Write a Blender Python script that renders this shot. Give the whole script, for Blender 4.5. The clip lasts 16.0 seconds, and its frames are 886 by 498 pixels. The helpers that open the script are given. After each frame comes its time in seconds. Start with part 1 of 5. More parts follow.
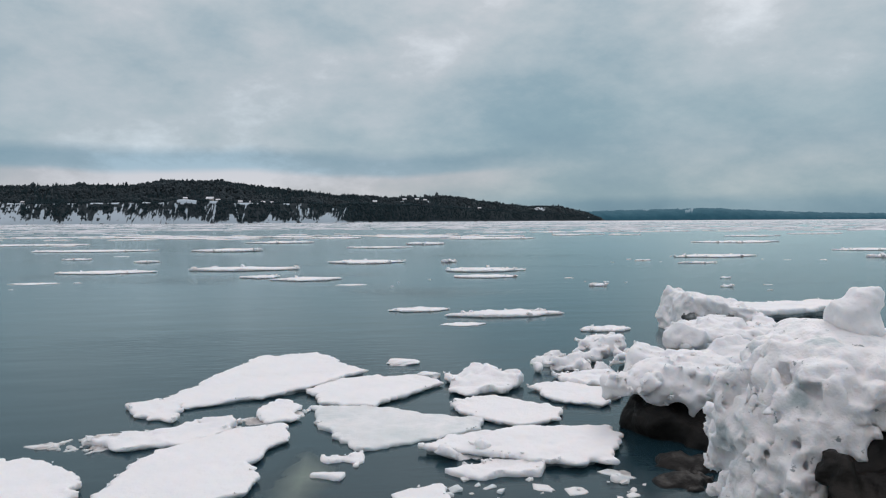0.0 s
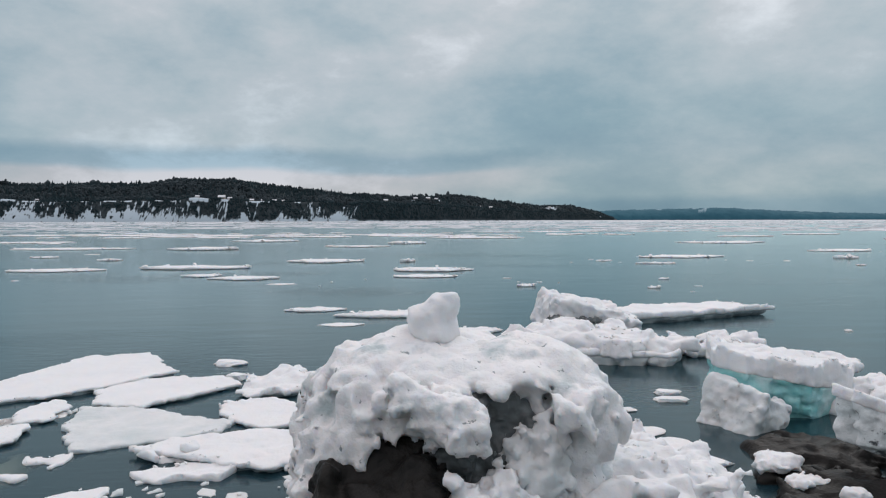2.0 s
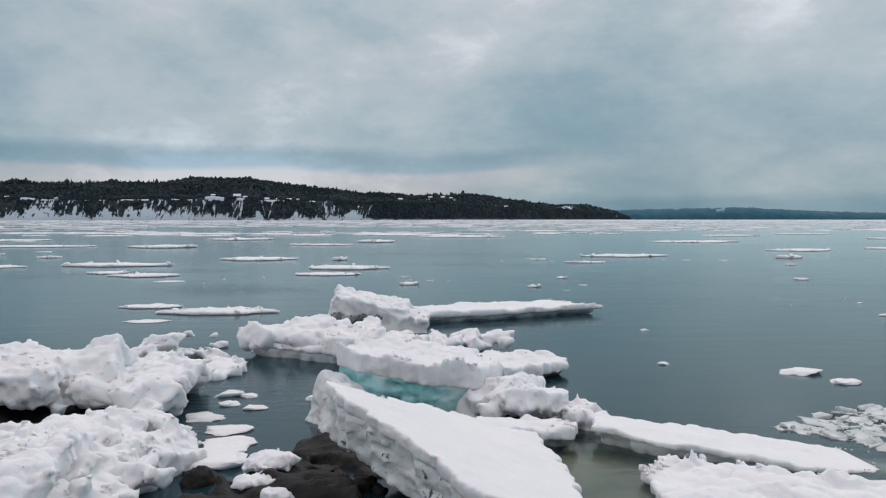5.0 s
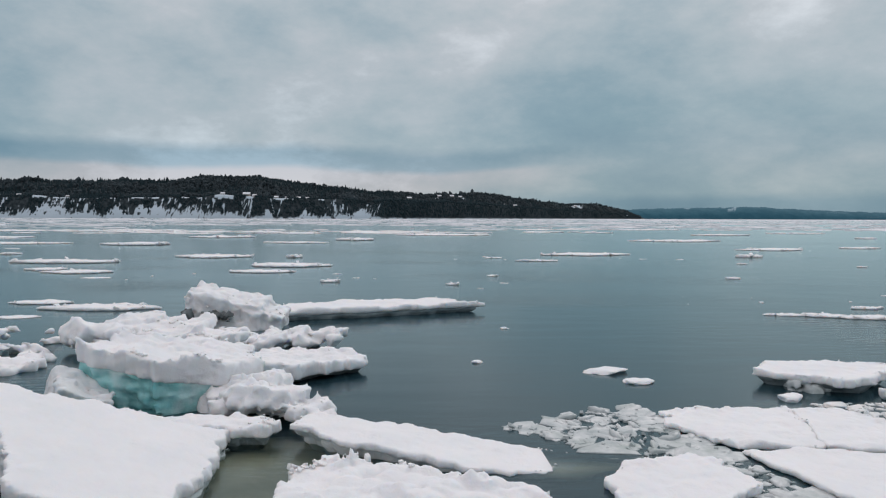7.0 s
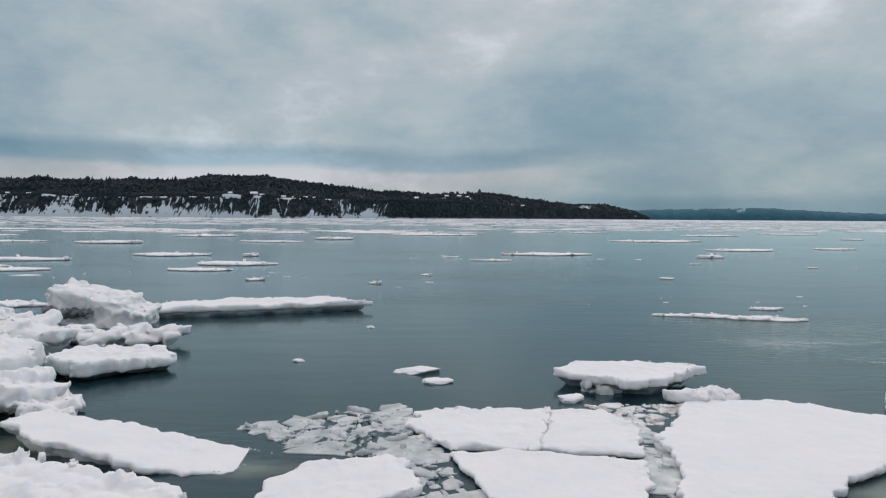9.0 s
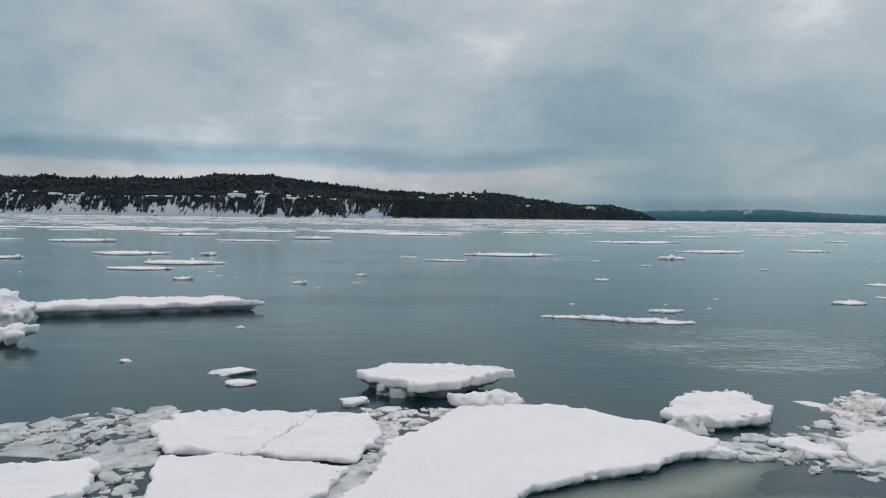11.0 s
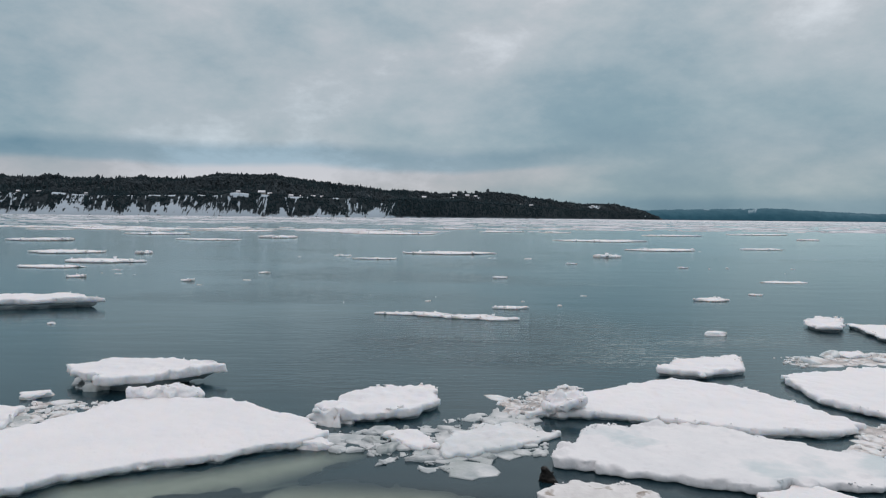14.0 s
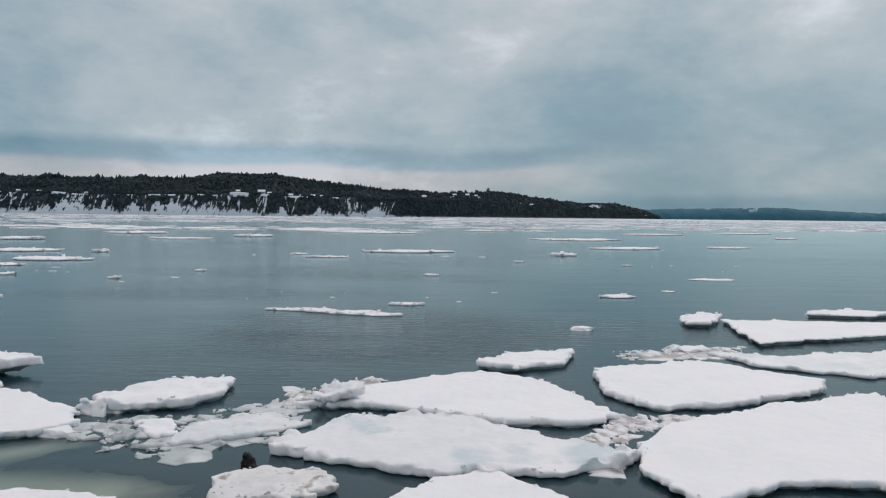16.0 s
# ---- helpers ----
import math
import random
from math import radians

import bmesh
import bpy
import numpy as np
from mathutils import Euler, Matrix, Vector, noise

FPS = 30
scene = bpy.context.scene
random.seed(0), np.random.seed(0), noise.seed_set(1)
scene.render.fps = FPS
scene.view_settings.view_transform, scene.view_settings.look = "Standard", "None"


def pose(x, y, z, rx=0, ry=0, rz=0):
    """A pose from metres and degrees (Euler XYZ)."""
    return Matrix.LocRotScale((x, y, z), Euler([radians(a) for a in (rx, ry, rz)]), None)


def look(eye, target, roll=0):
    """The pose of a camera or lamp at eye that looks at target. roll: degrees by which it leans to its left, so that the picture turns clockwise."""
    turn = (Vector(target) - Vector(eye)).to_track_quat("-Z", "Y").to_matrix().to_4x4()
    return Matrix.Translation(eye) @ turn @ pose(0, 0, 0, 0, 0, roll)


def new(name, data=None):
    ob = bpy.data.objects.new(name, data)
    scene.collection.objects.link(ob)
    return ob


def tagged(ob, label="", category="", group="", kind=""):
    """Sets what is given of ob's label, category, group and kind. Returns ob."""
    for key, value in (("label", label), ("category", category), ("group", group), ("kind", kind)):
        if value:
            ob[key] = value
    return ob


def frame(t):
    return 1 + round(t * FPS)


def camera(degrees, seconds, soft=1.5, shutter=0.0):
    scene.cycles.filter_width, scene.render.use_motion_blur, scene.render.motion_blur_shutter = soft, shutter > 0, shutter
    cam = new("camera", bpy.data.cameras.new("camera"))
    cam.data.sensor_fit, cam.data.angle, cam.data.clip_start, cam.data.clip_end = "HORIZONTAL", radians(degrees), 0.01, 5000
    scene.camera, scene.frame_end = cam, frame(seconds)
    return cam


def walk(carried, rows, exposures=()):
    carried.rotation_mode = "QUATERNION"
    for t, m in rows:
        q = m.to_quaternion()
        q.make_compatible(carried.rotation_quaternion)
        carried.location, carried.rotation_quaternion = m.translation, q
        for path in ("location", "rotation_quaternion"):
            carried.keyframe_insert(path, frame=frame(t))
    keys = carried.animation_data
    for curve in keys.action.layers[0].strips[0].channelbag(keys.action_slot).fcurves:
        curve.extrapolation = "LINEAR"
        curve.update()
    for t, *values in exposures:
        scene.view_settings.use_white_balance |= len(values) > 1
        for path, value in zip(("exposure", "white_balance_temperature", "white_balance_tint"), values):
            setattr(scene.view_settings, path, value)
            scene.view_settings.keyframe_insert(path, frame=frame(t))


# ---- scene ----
cam = camera(65.0, 16.0, soft=1.2)
PATH = [
    (0, (2.084, 0.66, 1.987), (2.33, 2.643, 1.907), -0.3),
    (0.5, (2.671, 0.59, 2.005), (2.909, 2.574, 1.924), -0.2),
    (1, (3.352, 0.509, 2.019), (3.58, 2.494, 1.937), -0.2),
    (1.5, (3.954, 0.478, 2.011), (4.174, 2.464, 1.928), -0.1),
    (2, (4.633, 0.424, 2.005), (4.845, 2.411, 1.922), -0.1),
    (2.5, (5.243, 0.376, 2.003), (5.448, 2.364, 1.919), -0.0),
    (3, (5.944, 0.307, 2.007), (6.139, 2.296, 1.923), -0.0),
    (3.5, (6.567, 0.263, 2.004), (6.754, 2.252, 1.919), -0.0),
    (4, (7.306, 0.213, 1.987), (7.484, 2.203, 1.902), 0.0),
    (4.5, (7.973, 0.177, 1.973), (8.145, 2.168, 1.888), 0.0),
    (7, (11.304, 0.071, 1.924), (11.441, 2.065, 1.835), 0.2),
    (7.5, (11.89, 0.084, 1.91), (12.021, 2.077, 1.822), 0.2),
    (8, (12.558, 0.078, 1.898), (12.682, 2.073, 1.81), 0.2),
    (8.5, (13.132, 0.066, 1.893), (13.251, 2.061, 1.804), 0.3),
    (9, (13.758, 0.05, 1.895), (13.872, 2.045, 1.806), 0.4),
    (11.5, (16.63, 0.055, 1.928), (16.723, 2.051, 1.839), 0.6),
    (12, (17.201, -0.033, 1.962), (17.291, 1.963, 1.872), 0.5),
    (12.5, (17.743, -0.012, 1.956), (17.832, 1.984, 1.866), 0.6),
    (13, (18.316, -0.053, 1.95), (18.403, 1.943, 1.86), 0.6),
    (13.5, (18.82, -0.107, 1.932), (18.907, 1.889, 1.842), 0.6),
    (14, (19.404, -0.136, 1.9), (19.489, 1.86, 1.809), 0.6),
    (14.5, (19.912, -0.18, 1.88), (19.997, 1.816, 1.788), 0.6),
    (15, (20.498, -0.243, 1.861), (20.581, 1.753, 1.769), 0.6),
    (15.5, (20.982, -0.295, 1.854), (21.065, 1.702, 1.762), 0.6),
    (16, (21.604, -0.368, 1.874), (21.686, 1.629, 1.781), 0.6),
]
walk(cam, [(t, look(eye, target, roll)) for t, eye, target, roll in PATH],
     exposures=[(0, 0.14), (4.5, 0.12), (8, 0.03), (12.5, 0.02), (16, 0.05)])

# ---- world, sun, exposure ----
world = bpy.data.worlds.new("overcast_sky")
scene.world = world
world.use_nodes = True
wn, wl = world.node_tree.nodes, world.node_tree.links
wn.clear()


def wnode(kind, **sets):
    n = wn.new(kind)
    for k, v in sets.items():
        n.inputs[k].default_value = v
    return n


w_out, w_bg = wnode("ShaderNodeOutputWorld"), wnode("ShaderNodeBackground", Strength=1.0)
w_co = wnode("ShaderNodeTexCoord")
w_sky = wnode("ShaderNodeTexSky")
w_sky.sky_type, w_sky.sun_disc = "NISHITA", False
w_sky.sun_elevation, w_sky.sun_rotation = radians(38), radians(25)
w_xyz = wnode("ShaderNodeSeparateXYZ")
wl.new(w_co.outputs["Generated"], w_xyz.inputs[0])


def cloud_noise(scale, detail, stretch, offset, rough=0.55):
    m = wn.new("ShaderNodeMapping")
    m.inputs["Scale"].default_value = (scale, scale, scale * stretch)
    m.inputs["Location"].default_value = offset
    m.inputs["Rotation"].default_value = (0, 0, radians(26))
    n = wnode("ShaderNodeTexNoise", Detail=detail, Roughness=rough)
    n.inputs["Scale"].default_value = 1.0
    wl.new(w_co.outputs["Generated"], m.inputs["Vector"])
    wl.new(m.outputs[0], n.inputs["Vector"])
    return n.outputs["Fac"]


def w_math(op, a, b):
    n = wn.new("ShaderNodeMath")
    n.operation = op
    for i, v in enumerate((a, b)):
        if isinstance(v, (int, float)):
            n.inputs[i].default_value = v
        else:
            wl.new(v, n.inputs[i])
    return n.outputs[0]


def w_ramp(fac, stops):
    n = wn.new("ShaderNodeValToRGB")
    while len(n.color_ramp.elements) < len(stops):
        n.color_ramp.elements.new(1.0)
    for e, (p, c) in zip(n.color_ramp.elements, stops):
        e.position, e.color = p, (*c, 1.0)
    wl.new(fac, n.inputs[0])
    return n.outputs[0]


# layered stratus: the height above the horizon, bent by slow noise, picks the layer's tone
bend = w_math("MULTIPLY", w_math("SUBTRACT", cloud_noise(2.6, 4.0, 2.0, (3.1, 0.4, 0.0)), 0.5), 0.05)
height = w_math("ADD", w_xyz.outputs["Z"], bend)
west = w_ramp(height, [
    (0.0, (0.235, 0.325, 0.375)), (0.025, (0.29, 0.37, 0.415)), (0.045, (0.37, 0.405, 0.44)), (0.066, (0.36, 0.395, 0.435)), (0.075, (0.215, 0.315, 0.385)),
    (0.092, (0.205, 0.305, 0.375)), (0.106, (0.355, 0.43, 0.475)), (0.2, (0.385, 0.445, 0.485)), (0.3, (0.43, 0.48, 0.515)), (0.6, (0.70, 0.68, 0.71)), (1.0, (0.90, 0.855, 0.885))])
east = w_ramp(height, [
    (0.0, (0.15, 0.26, 0.33)), (0.022, (0.19, 0.30, 0.37)), (0.034, (0.33, 0.405, 0.445)), (0.07, (0.375, 0.43, 0.465)), (0.1, (0.335, 0.405, 0.45)),
    (0.14, (0.315, 0.4, 0.445)), (0.2, (0.36, 0.43, 0.47)), (0.3, (0.43, 0.48, 0.515)), (0.6, (0.70, 0.68, 0.71)), (1.0, (0.90, 0.855, 0.885))])
# the low blue band and the bright gap under it end down the river
w_side = wn.new("ShaderNodeMapRange")
w_side.interpolation_type = "SMOOTHSTEP"
w_side.inputs["From Min"].default_value, w_side.inputs["From Max"].default_value = 0.1, 0.32
wl.new(w_xyz.outputs["X"], w_side.inputs["Value"])
w_two = wn.new("ShaderNodeMix")
w_two.data_type = "RGBA"
wl.new(w_side.outputs[0], w_two.inputs["Factor"])
wl.new(west, w_two.inputs[6])
wl.new(east, w_two.inputs[7])
layer = w_two.outputs[2]
coarse = w_math("MULTIPLY", cloud_noise(1.7, 3.0, 2.2, (0.2, 1.1, 0.3)), 0.5)
billow = w_math("MULTIPLY", cloud_noise(4.6, 10.0, 2.0, (1.3, 2.2, 0.6), 0.62), 0.5)
# the cloud is thicker down the river than across it
thick = w_math("MULTIPLY", w_math("MAXIMUM", w_math("ADD", w_xyz.outputs["X"], 0.12), 0.0), -0.11)


def opening(x, z, wide, tall, much):
    """A thinner (or thicker, when negative) part of the cloud deck about one direction of the sky."""
    a = w_math("DIVIDE", w_math("SUBTRACT", w_xyz.outputs["X"], x), wide)
    b = w_math("DIVIDE", w_math("SUBTRACT", w_xyz.outputs["Z"], z), tall)
    g = w_math("MAXIMUM", w_math("SUBTRACT", 1.0, w_math("ADD", w_math("MULTIPLY", a, a), w_math("MULTIPLY", b, b))), 0.0)
    return w_math("MULTIPLY", g, much)


deck = w_math("ADD", w_math("ADD", coarse, billow), thick)
for x, z, wide, tall, much in ((0.57, 0.24, 0.15, 0.12, 0.12), (0.13, 0.07, 0.14, 0.03, 0.07), (0.11, 0.24, 0.12, 0.1, -0.035), (0.17, 0.27, 0.05, 0.04, 0.03), (0.58, 0.12, 0.12, 0.06, 0.02), (0.36, 0.15, 0.2, 0.13, -0.025), (-0.15, 0.25, 0.22, 0.12, -0.03), (-0.4, 0.2, 0.25, 0.16, -0.025)):
    deck = w_math("ADD", deck, opening(x, z, wide, tall, much))
puffs = w_ramp(deck,
               [(0.28, (0.50, 0.66, 0.75)), (0.37, (0.63, 0.765, 0.825)), (0.48, (0.95, 0.97, 0.98)), (0.53, (1.09, 1.05, 1.05)), (0.6, (1.45, 1.36, 1.35))])
w_mul = wn.new("ShaderNodeMix")
w_mul.data_type, w_mul.blend_type = "RGBA", "MULTIPLY"
w_mul.inputs["Factor"].default_value = 1.0
wl.new(layer, w_mul.inputs[6])
wl.new(puffs, w_mul.inputs[7])
# a little of the clear sky's light shows through the cloud
w_thin = wn.new("ShaderNodeMix")
w_thin.data_type, w_thin.blend_type = "RGBA", "ADD"
w_thin.inputs["Factor"].default_value = 0.004
wl.new(w_mul.outputs[2], w_thin.inputs[6])
wl.new(w_sky.outputs[0], w_thin.inputs[7])
wl.new(w_thin.outputs[2], w_bg.inputs["Color"])
wl.new(w_bg.outputs[0], w_out.inputs["Surface"])

sun = new("sun", bpy.data.lights.new("sun", "SUN"))
sun.data.energy, sun.data.angle, sun.data.color = 0.7, radians(25), (1.0, 0.95, 0.91)
sun.matrix_world = look((0, 0, 50), (0 - 22, -34, 50 - 34))


# ---- materials ----
def material(name):
    m = bpy.data.materials.new(name)
    m.use_nodes = True
    m.node_tree.nodes.clear()
    return m, m.node_tree.nodes, m.node_tree.links


def noise_at(nodes, links, scale, detail=4.0, rough=0.55, stretch=(1, 1, 1), coord="Object"):
    co, mp, n = nodes.new("ShaderNodeTexCoord"), nodes.new("ShaderNodeMapping"), nodes.new("ShaderNodeTexNoise")
    mp.inputs["Scale"].default_value = stretch
    n.inputs["Scale"].default_value, n.inputs["Detail"].default_value, n.inputs["Roughness"].default_value = scale, detail, rough
    links.new(co.outputs[coord], mp.inputs[0])
    links.new(mp.outputs[0], n.inputs["Vector"])
    return n.outputs["Fac"]


def ramp(nodes, links, fac, stops):
    n = nodes.new("ShaderNodeValToRGB")
    while len(n.color_ramp.elements) < len(stops):
        n.color_ramp.elements.new(1.0)
    for e, (p, c) in zip(n.color_ramp.elements, stops):
        e.position, e.color = p, (*c, 1.0) if not isinstance(c, float) else (c, c, c, 1.0)
    links.new(fac, n.inputs[0])
    return n.outputs[0]


def mixed(nodes, links, fac, a, b, blend="MIX"):
    n = nodes.new("ShaderNodeMix")
    n.data_type, n.blend_type = "RGBA", blend
    for slot, v in ((0, fac), (6, a), (7, b)):
        if isinstance(v, (int, float)):
            n.inputs[slot].default_value = v
        elif isinstance(v, tuple):
            n.inputs[slot].default_value = (*v, 1.0)
        else:
            links.new(v, n.inputs[slot])
    return n.outputs[2]


def bumped(nodes, links, heights, bsdf):
    """heights: pairs of a height output and its depth in metres."""
    last = None
    for h, depth in heights:
        b = nodes.new("ShaderNodeBump")
        b.inputs["Distance"].default_value, b.inputs["Strength"].default_value = depth, 1.0
        links.new(h, b.inputs["Height"])
        if last:
            links.new(last, b.inputs["Normal"])
        last = b.outputs[0]
    links.new(last, bsdf.inputs["Normal"])


def simple(name, stops, scale, rough, bumps, detail=5.0, stretch=(1, 1, 1), spec=0.3, second=None, third=None, glow=0.0):
    """A noise-mottled surface: colour ramp on one noise, two further tint noises, and bump layers (scale, depth)."""
    m, nodes, links = material(name)
    out, bsdf = nodes.new("ShaderNodeOutputMaterial"), nodes.new("ShaderNodeBsdfPrincipled")
    col = ramp(nodes, links, noise_at(nodes, links, scale, detail, 0.6, stretch), stops)
    for mottle in filter(None, (second, third)):
        s2, tint, low, high = mottle
        col = mixed(nodes, links, ramp(nodes, links, noise_at(nodes, links, s2, 4.0), [(low, 0.0), (high, 1.0)]), col, tint)
    links.new(col, bsdf.inputs["Base Color"])
    bsdf.inputs["Roughness"].default_value = rough
    bsdf.inputs["Specular IOR Level"].default_value = spec
    if glow:
        # light that the snow lets in and scatters, metres deep
        bsdf.inputs["Subsurface Weight"].default_value = 0.7
        bsdf.inputs["Subsurface Radius"].default_value = (0.8, 1.0, 1.15)
        bsdf.inputs["Subsurface Scale"].default_value = glow
    if bumps:
        bumped(nodes, links, [(noise_at(nodes, links, s, 4.0), d) for s, d in bumps], bsdf)
    links.new(bsdf.outputs[0], out.inputs["Surface"])
    return m


SNOW = simple("snow", [(0.3, (0.75, 0.758, 0.775)), (0.7, (0.815, 0.803, 0.812))], 1.7, 0.75, [(9.0, 0.012), (45.0, 0.004)], second=(0.8, (0.76, 0.775, 0.79), 0.58, 0.75), glow=0.05)
WET_SNOW = simple("wet_snow", [(0.3, (0.62, 0.65, 0.66)), (0.65, (0.76, 0.76, 0.765))], 3.0, 0.5, [(10.0, 0.01), (50.0, 0.003)], second=(1.3, (0.52, 0.58, 0.59), 0.52, 0.72), glow=0.06)
ICE = simple("river_ice", [(0.3, (0.13, 0.17, 0.19)), (0.7, (0.34, 0.38, 0.39))], 4.0, 0.3, [(12.0, 0.01), (60.0, 0.003)], stretch=(1, 1, 2.5), spec=0.5, second=(2.2, (0.20, 0.26, 0.28), 0.55, 0.7))
BLUE_ICE = simple("blue_ice", [(0.3, (0.17, 0.52, 0.53)), (0.7, (0.45, 0.74, 0.74))], 2.5, 0.25, [(8.0, 0.012), (40.0, 0.003)], stretch=(1, 1, 3.0), spec=0.5, second=(1.6, (0.64, 0.73, 0.74), 0.53, 0.68), glow=0.1)
PALE_ICE = simple("sunken_ice", [(0.3, (0.66, 0.64, 0.56)), (0.7, (0.84, 0.82, 0.75))], 2.0, 0.4, [(10.0, 0.01)], second=(1.5, (0.36, 0.36, 0.31), 0.52, 0.75))
# third noise: dark flecks put the shade of melt pits into the colour
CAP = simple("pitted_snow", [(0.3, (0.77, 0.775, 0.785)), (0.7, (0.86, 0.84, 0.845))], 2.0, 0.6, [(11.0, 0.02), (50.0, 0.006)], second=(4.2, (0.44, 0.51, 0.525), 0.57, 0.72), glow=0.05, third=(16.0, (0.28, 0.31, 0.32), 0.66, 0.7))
# second noise paints shaded pits on the slab's side as dark spots
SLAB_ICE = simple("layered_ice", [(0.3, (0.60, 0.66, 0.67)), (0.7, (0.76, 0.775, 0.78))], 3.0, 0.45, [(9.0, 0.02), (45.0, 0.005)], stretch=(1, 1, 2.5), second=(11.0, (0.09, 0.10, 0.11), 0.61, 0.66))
MELT_SNOW = simple("melting_snow", [(0.3, (0.70, 0.715, 0.73)), (0.7, (0.79, 0.785, 0.79))], 2.0, 0.55, [(9.0, 0.012), (45.0, 0.004)], second=(1.3, (0.56, 0.63, 0.65), 0.56, 0.66))
# grey ice darkened further: shade of hollows, gaps and undercuts is in its colour
SHADED_ICE = simple("shaded_ice", [(0.3, (0.05, 0.055, 0.055)), (0.7, (0.16, 0.18, 0.185))], 3.0, 0.3, [(10.0, 0.02)], stretch=(1, 1, 2.0), second=(4.0, (0.30, 0.33, 0.34), 0.56, 0.72))
DIRTY_ICE = simple("dirty_ice", [(0.3, (0.58, 0.57, 0.56)), (0.7, (0.78, 0.77, 0.76))], 6.0, 0.5, [(14.0, 0.015)], second=(7.0, (0.30, 0.26, 0.22), 0.6, 0.7))
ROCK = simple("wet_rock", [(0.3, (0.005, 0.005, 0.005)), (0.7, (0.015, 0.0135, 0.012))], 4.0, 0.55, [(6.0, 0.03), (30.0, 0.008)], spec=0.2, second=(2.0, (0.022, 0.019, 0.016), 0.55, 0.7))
BED = simple("river_bed", [(0.3, (0.02, 0.019, 0.016)), (0.7, (0.06, 0.055, 0.045))], 1.2, 0.8, [(5.0, 0.03)], second=(0.5, (0.09, 0.085, 0.065), 0.5, 0.7))
SAND = simple("shallow_sand", [(0.3, (0.34, 0.32, 0.22)), (0.7, (0.50, 0.47, 0.36))], 2.0, 0.8, [(12.0, 0.01)])
# far trees: haze over the hill is painted in as lifted, bluish tones
FOREST = simple("hazed_needles", [(0.3, (0.009, 0.023, 0.029)), (0.7, (0.021, 0.042, 0.050))], 0.15, 0.9, [], second=(0.012, (0.032, 0.053, 0.061), 0.5, 0.7))
BARE_WOOD = simple("hazed_branches", [(0.3, (0.017, 0.028, 0.034)), (0.7, (0.038, 0.050, 0.057))], 0.2, 0.9, [], second=(0.02, (0.050, 0.068, 0.077), 0.5, 0.7))


def snow_patched(name, stops, scale, white):
    """Dark ground with snow lying where the mesh says so, the snow's edge frayed by noise."""
    m, nodes, links = material(name)
    out, bsdf, lies = nodes.new("ShaderNodeOutputMaterial"), nodes.new("ShaderNodeBsdfPrincipled"), nodes.new("ShaderNodeAttribute")
    lies.attribute_name = "snow"
    ground = ramp(nodes, links, noise_at(nodes, links, scale, 4.0, 0.6, (1, 1, 0.4)), stops)
    fray = nodes.new("ShaderNodeMath")
    fray.operation = "MULTIPLY_ADD"
    links.new(noise_at(nodes, links, 0.7, 3.0, 0.6, (1, 1, 0.6)), fray.inputs[0])
    fray.inputs[1].default_value = 0.7
    links.new(lies.outputs["Fac"], fray.inputs[2])
    links.new(mixed(nodes, links, ramp(nodes, links, fray.outputs[0], [(0.62, 0.0), (0.95, 1.0)]), ground, white), bsdf.inputs["Base Color"])
    bsdf.inputs["Roughness"].default_value, bsdf.inputs["Specular IOR Level"].default_value = 0.9, 0.1
    links.new(bsdf.outputs[0], out.inputs["Surface"])
    return m


# the blue cast is distance haze, put into forest and snow colour alike
HAZED_FOREST = snow_patched("hazed_forest", [(0.3, (0.028, 0.100, 0.140)), (0.7, (0.050, 0.140, 0.185))], 0.02, (0.36, 0.47, 0.53))
# bluff and slope: ground and snow greyed blue, haze mixed into the colour
BLUFF = snow_patched("hazed_bluff", [(0.35, (0.018, 0.026, 0.030)), (0.65, (0.055, 0.066, 0.072))], 0.25, (0.54, 0.61, 0.67))
UNDERGROWTH = snow_patched("hazed_undergrowth", [(0.3, (0.014, 0.023, 0.027)), (0.7, (0.032, 0.044, 0.049))], 0.08, (0.52, 0.59, 0.65))
SLUSH = simple("slush", [(0.3, (0.33, 0.38, 0.39)), (0.68, (0.70, 0.71, 0.71))], 5.0, 0.45, [(12.0, 0.01), (50.0, 0.003)], second=(2.0, (0.34, 0.39, 0.38), 0.52, 0.7))
FIELD_ICE = simple("far_ice", [(0.3, (0.70, 0.71, 0.75)), (0.7, (0.84, 0.83, 0.85))], 0.2, 0.8, [])
HOUSE_WALL = simple("house_wall", [(0.3, (0.30, 0.26, 0.22)), (0.7, (0.42, 0.38, 0.34))], 0.5, 0.8, [])
GLASS_DARK = simple("house_window", [(0.3, (0.02, 0.02, 0.025)), (0.7, (0.03, 0.03, 0.035))], 1.0, 0.1, [], spec=0.5)


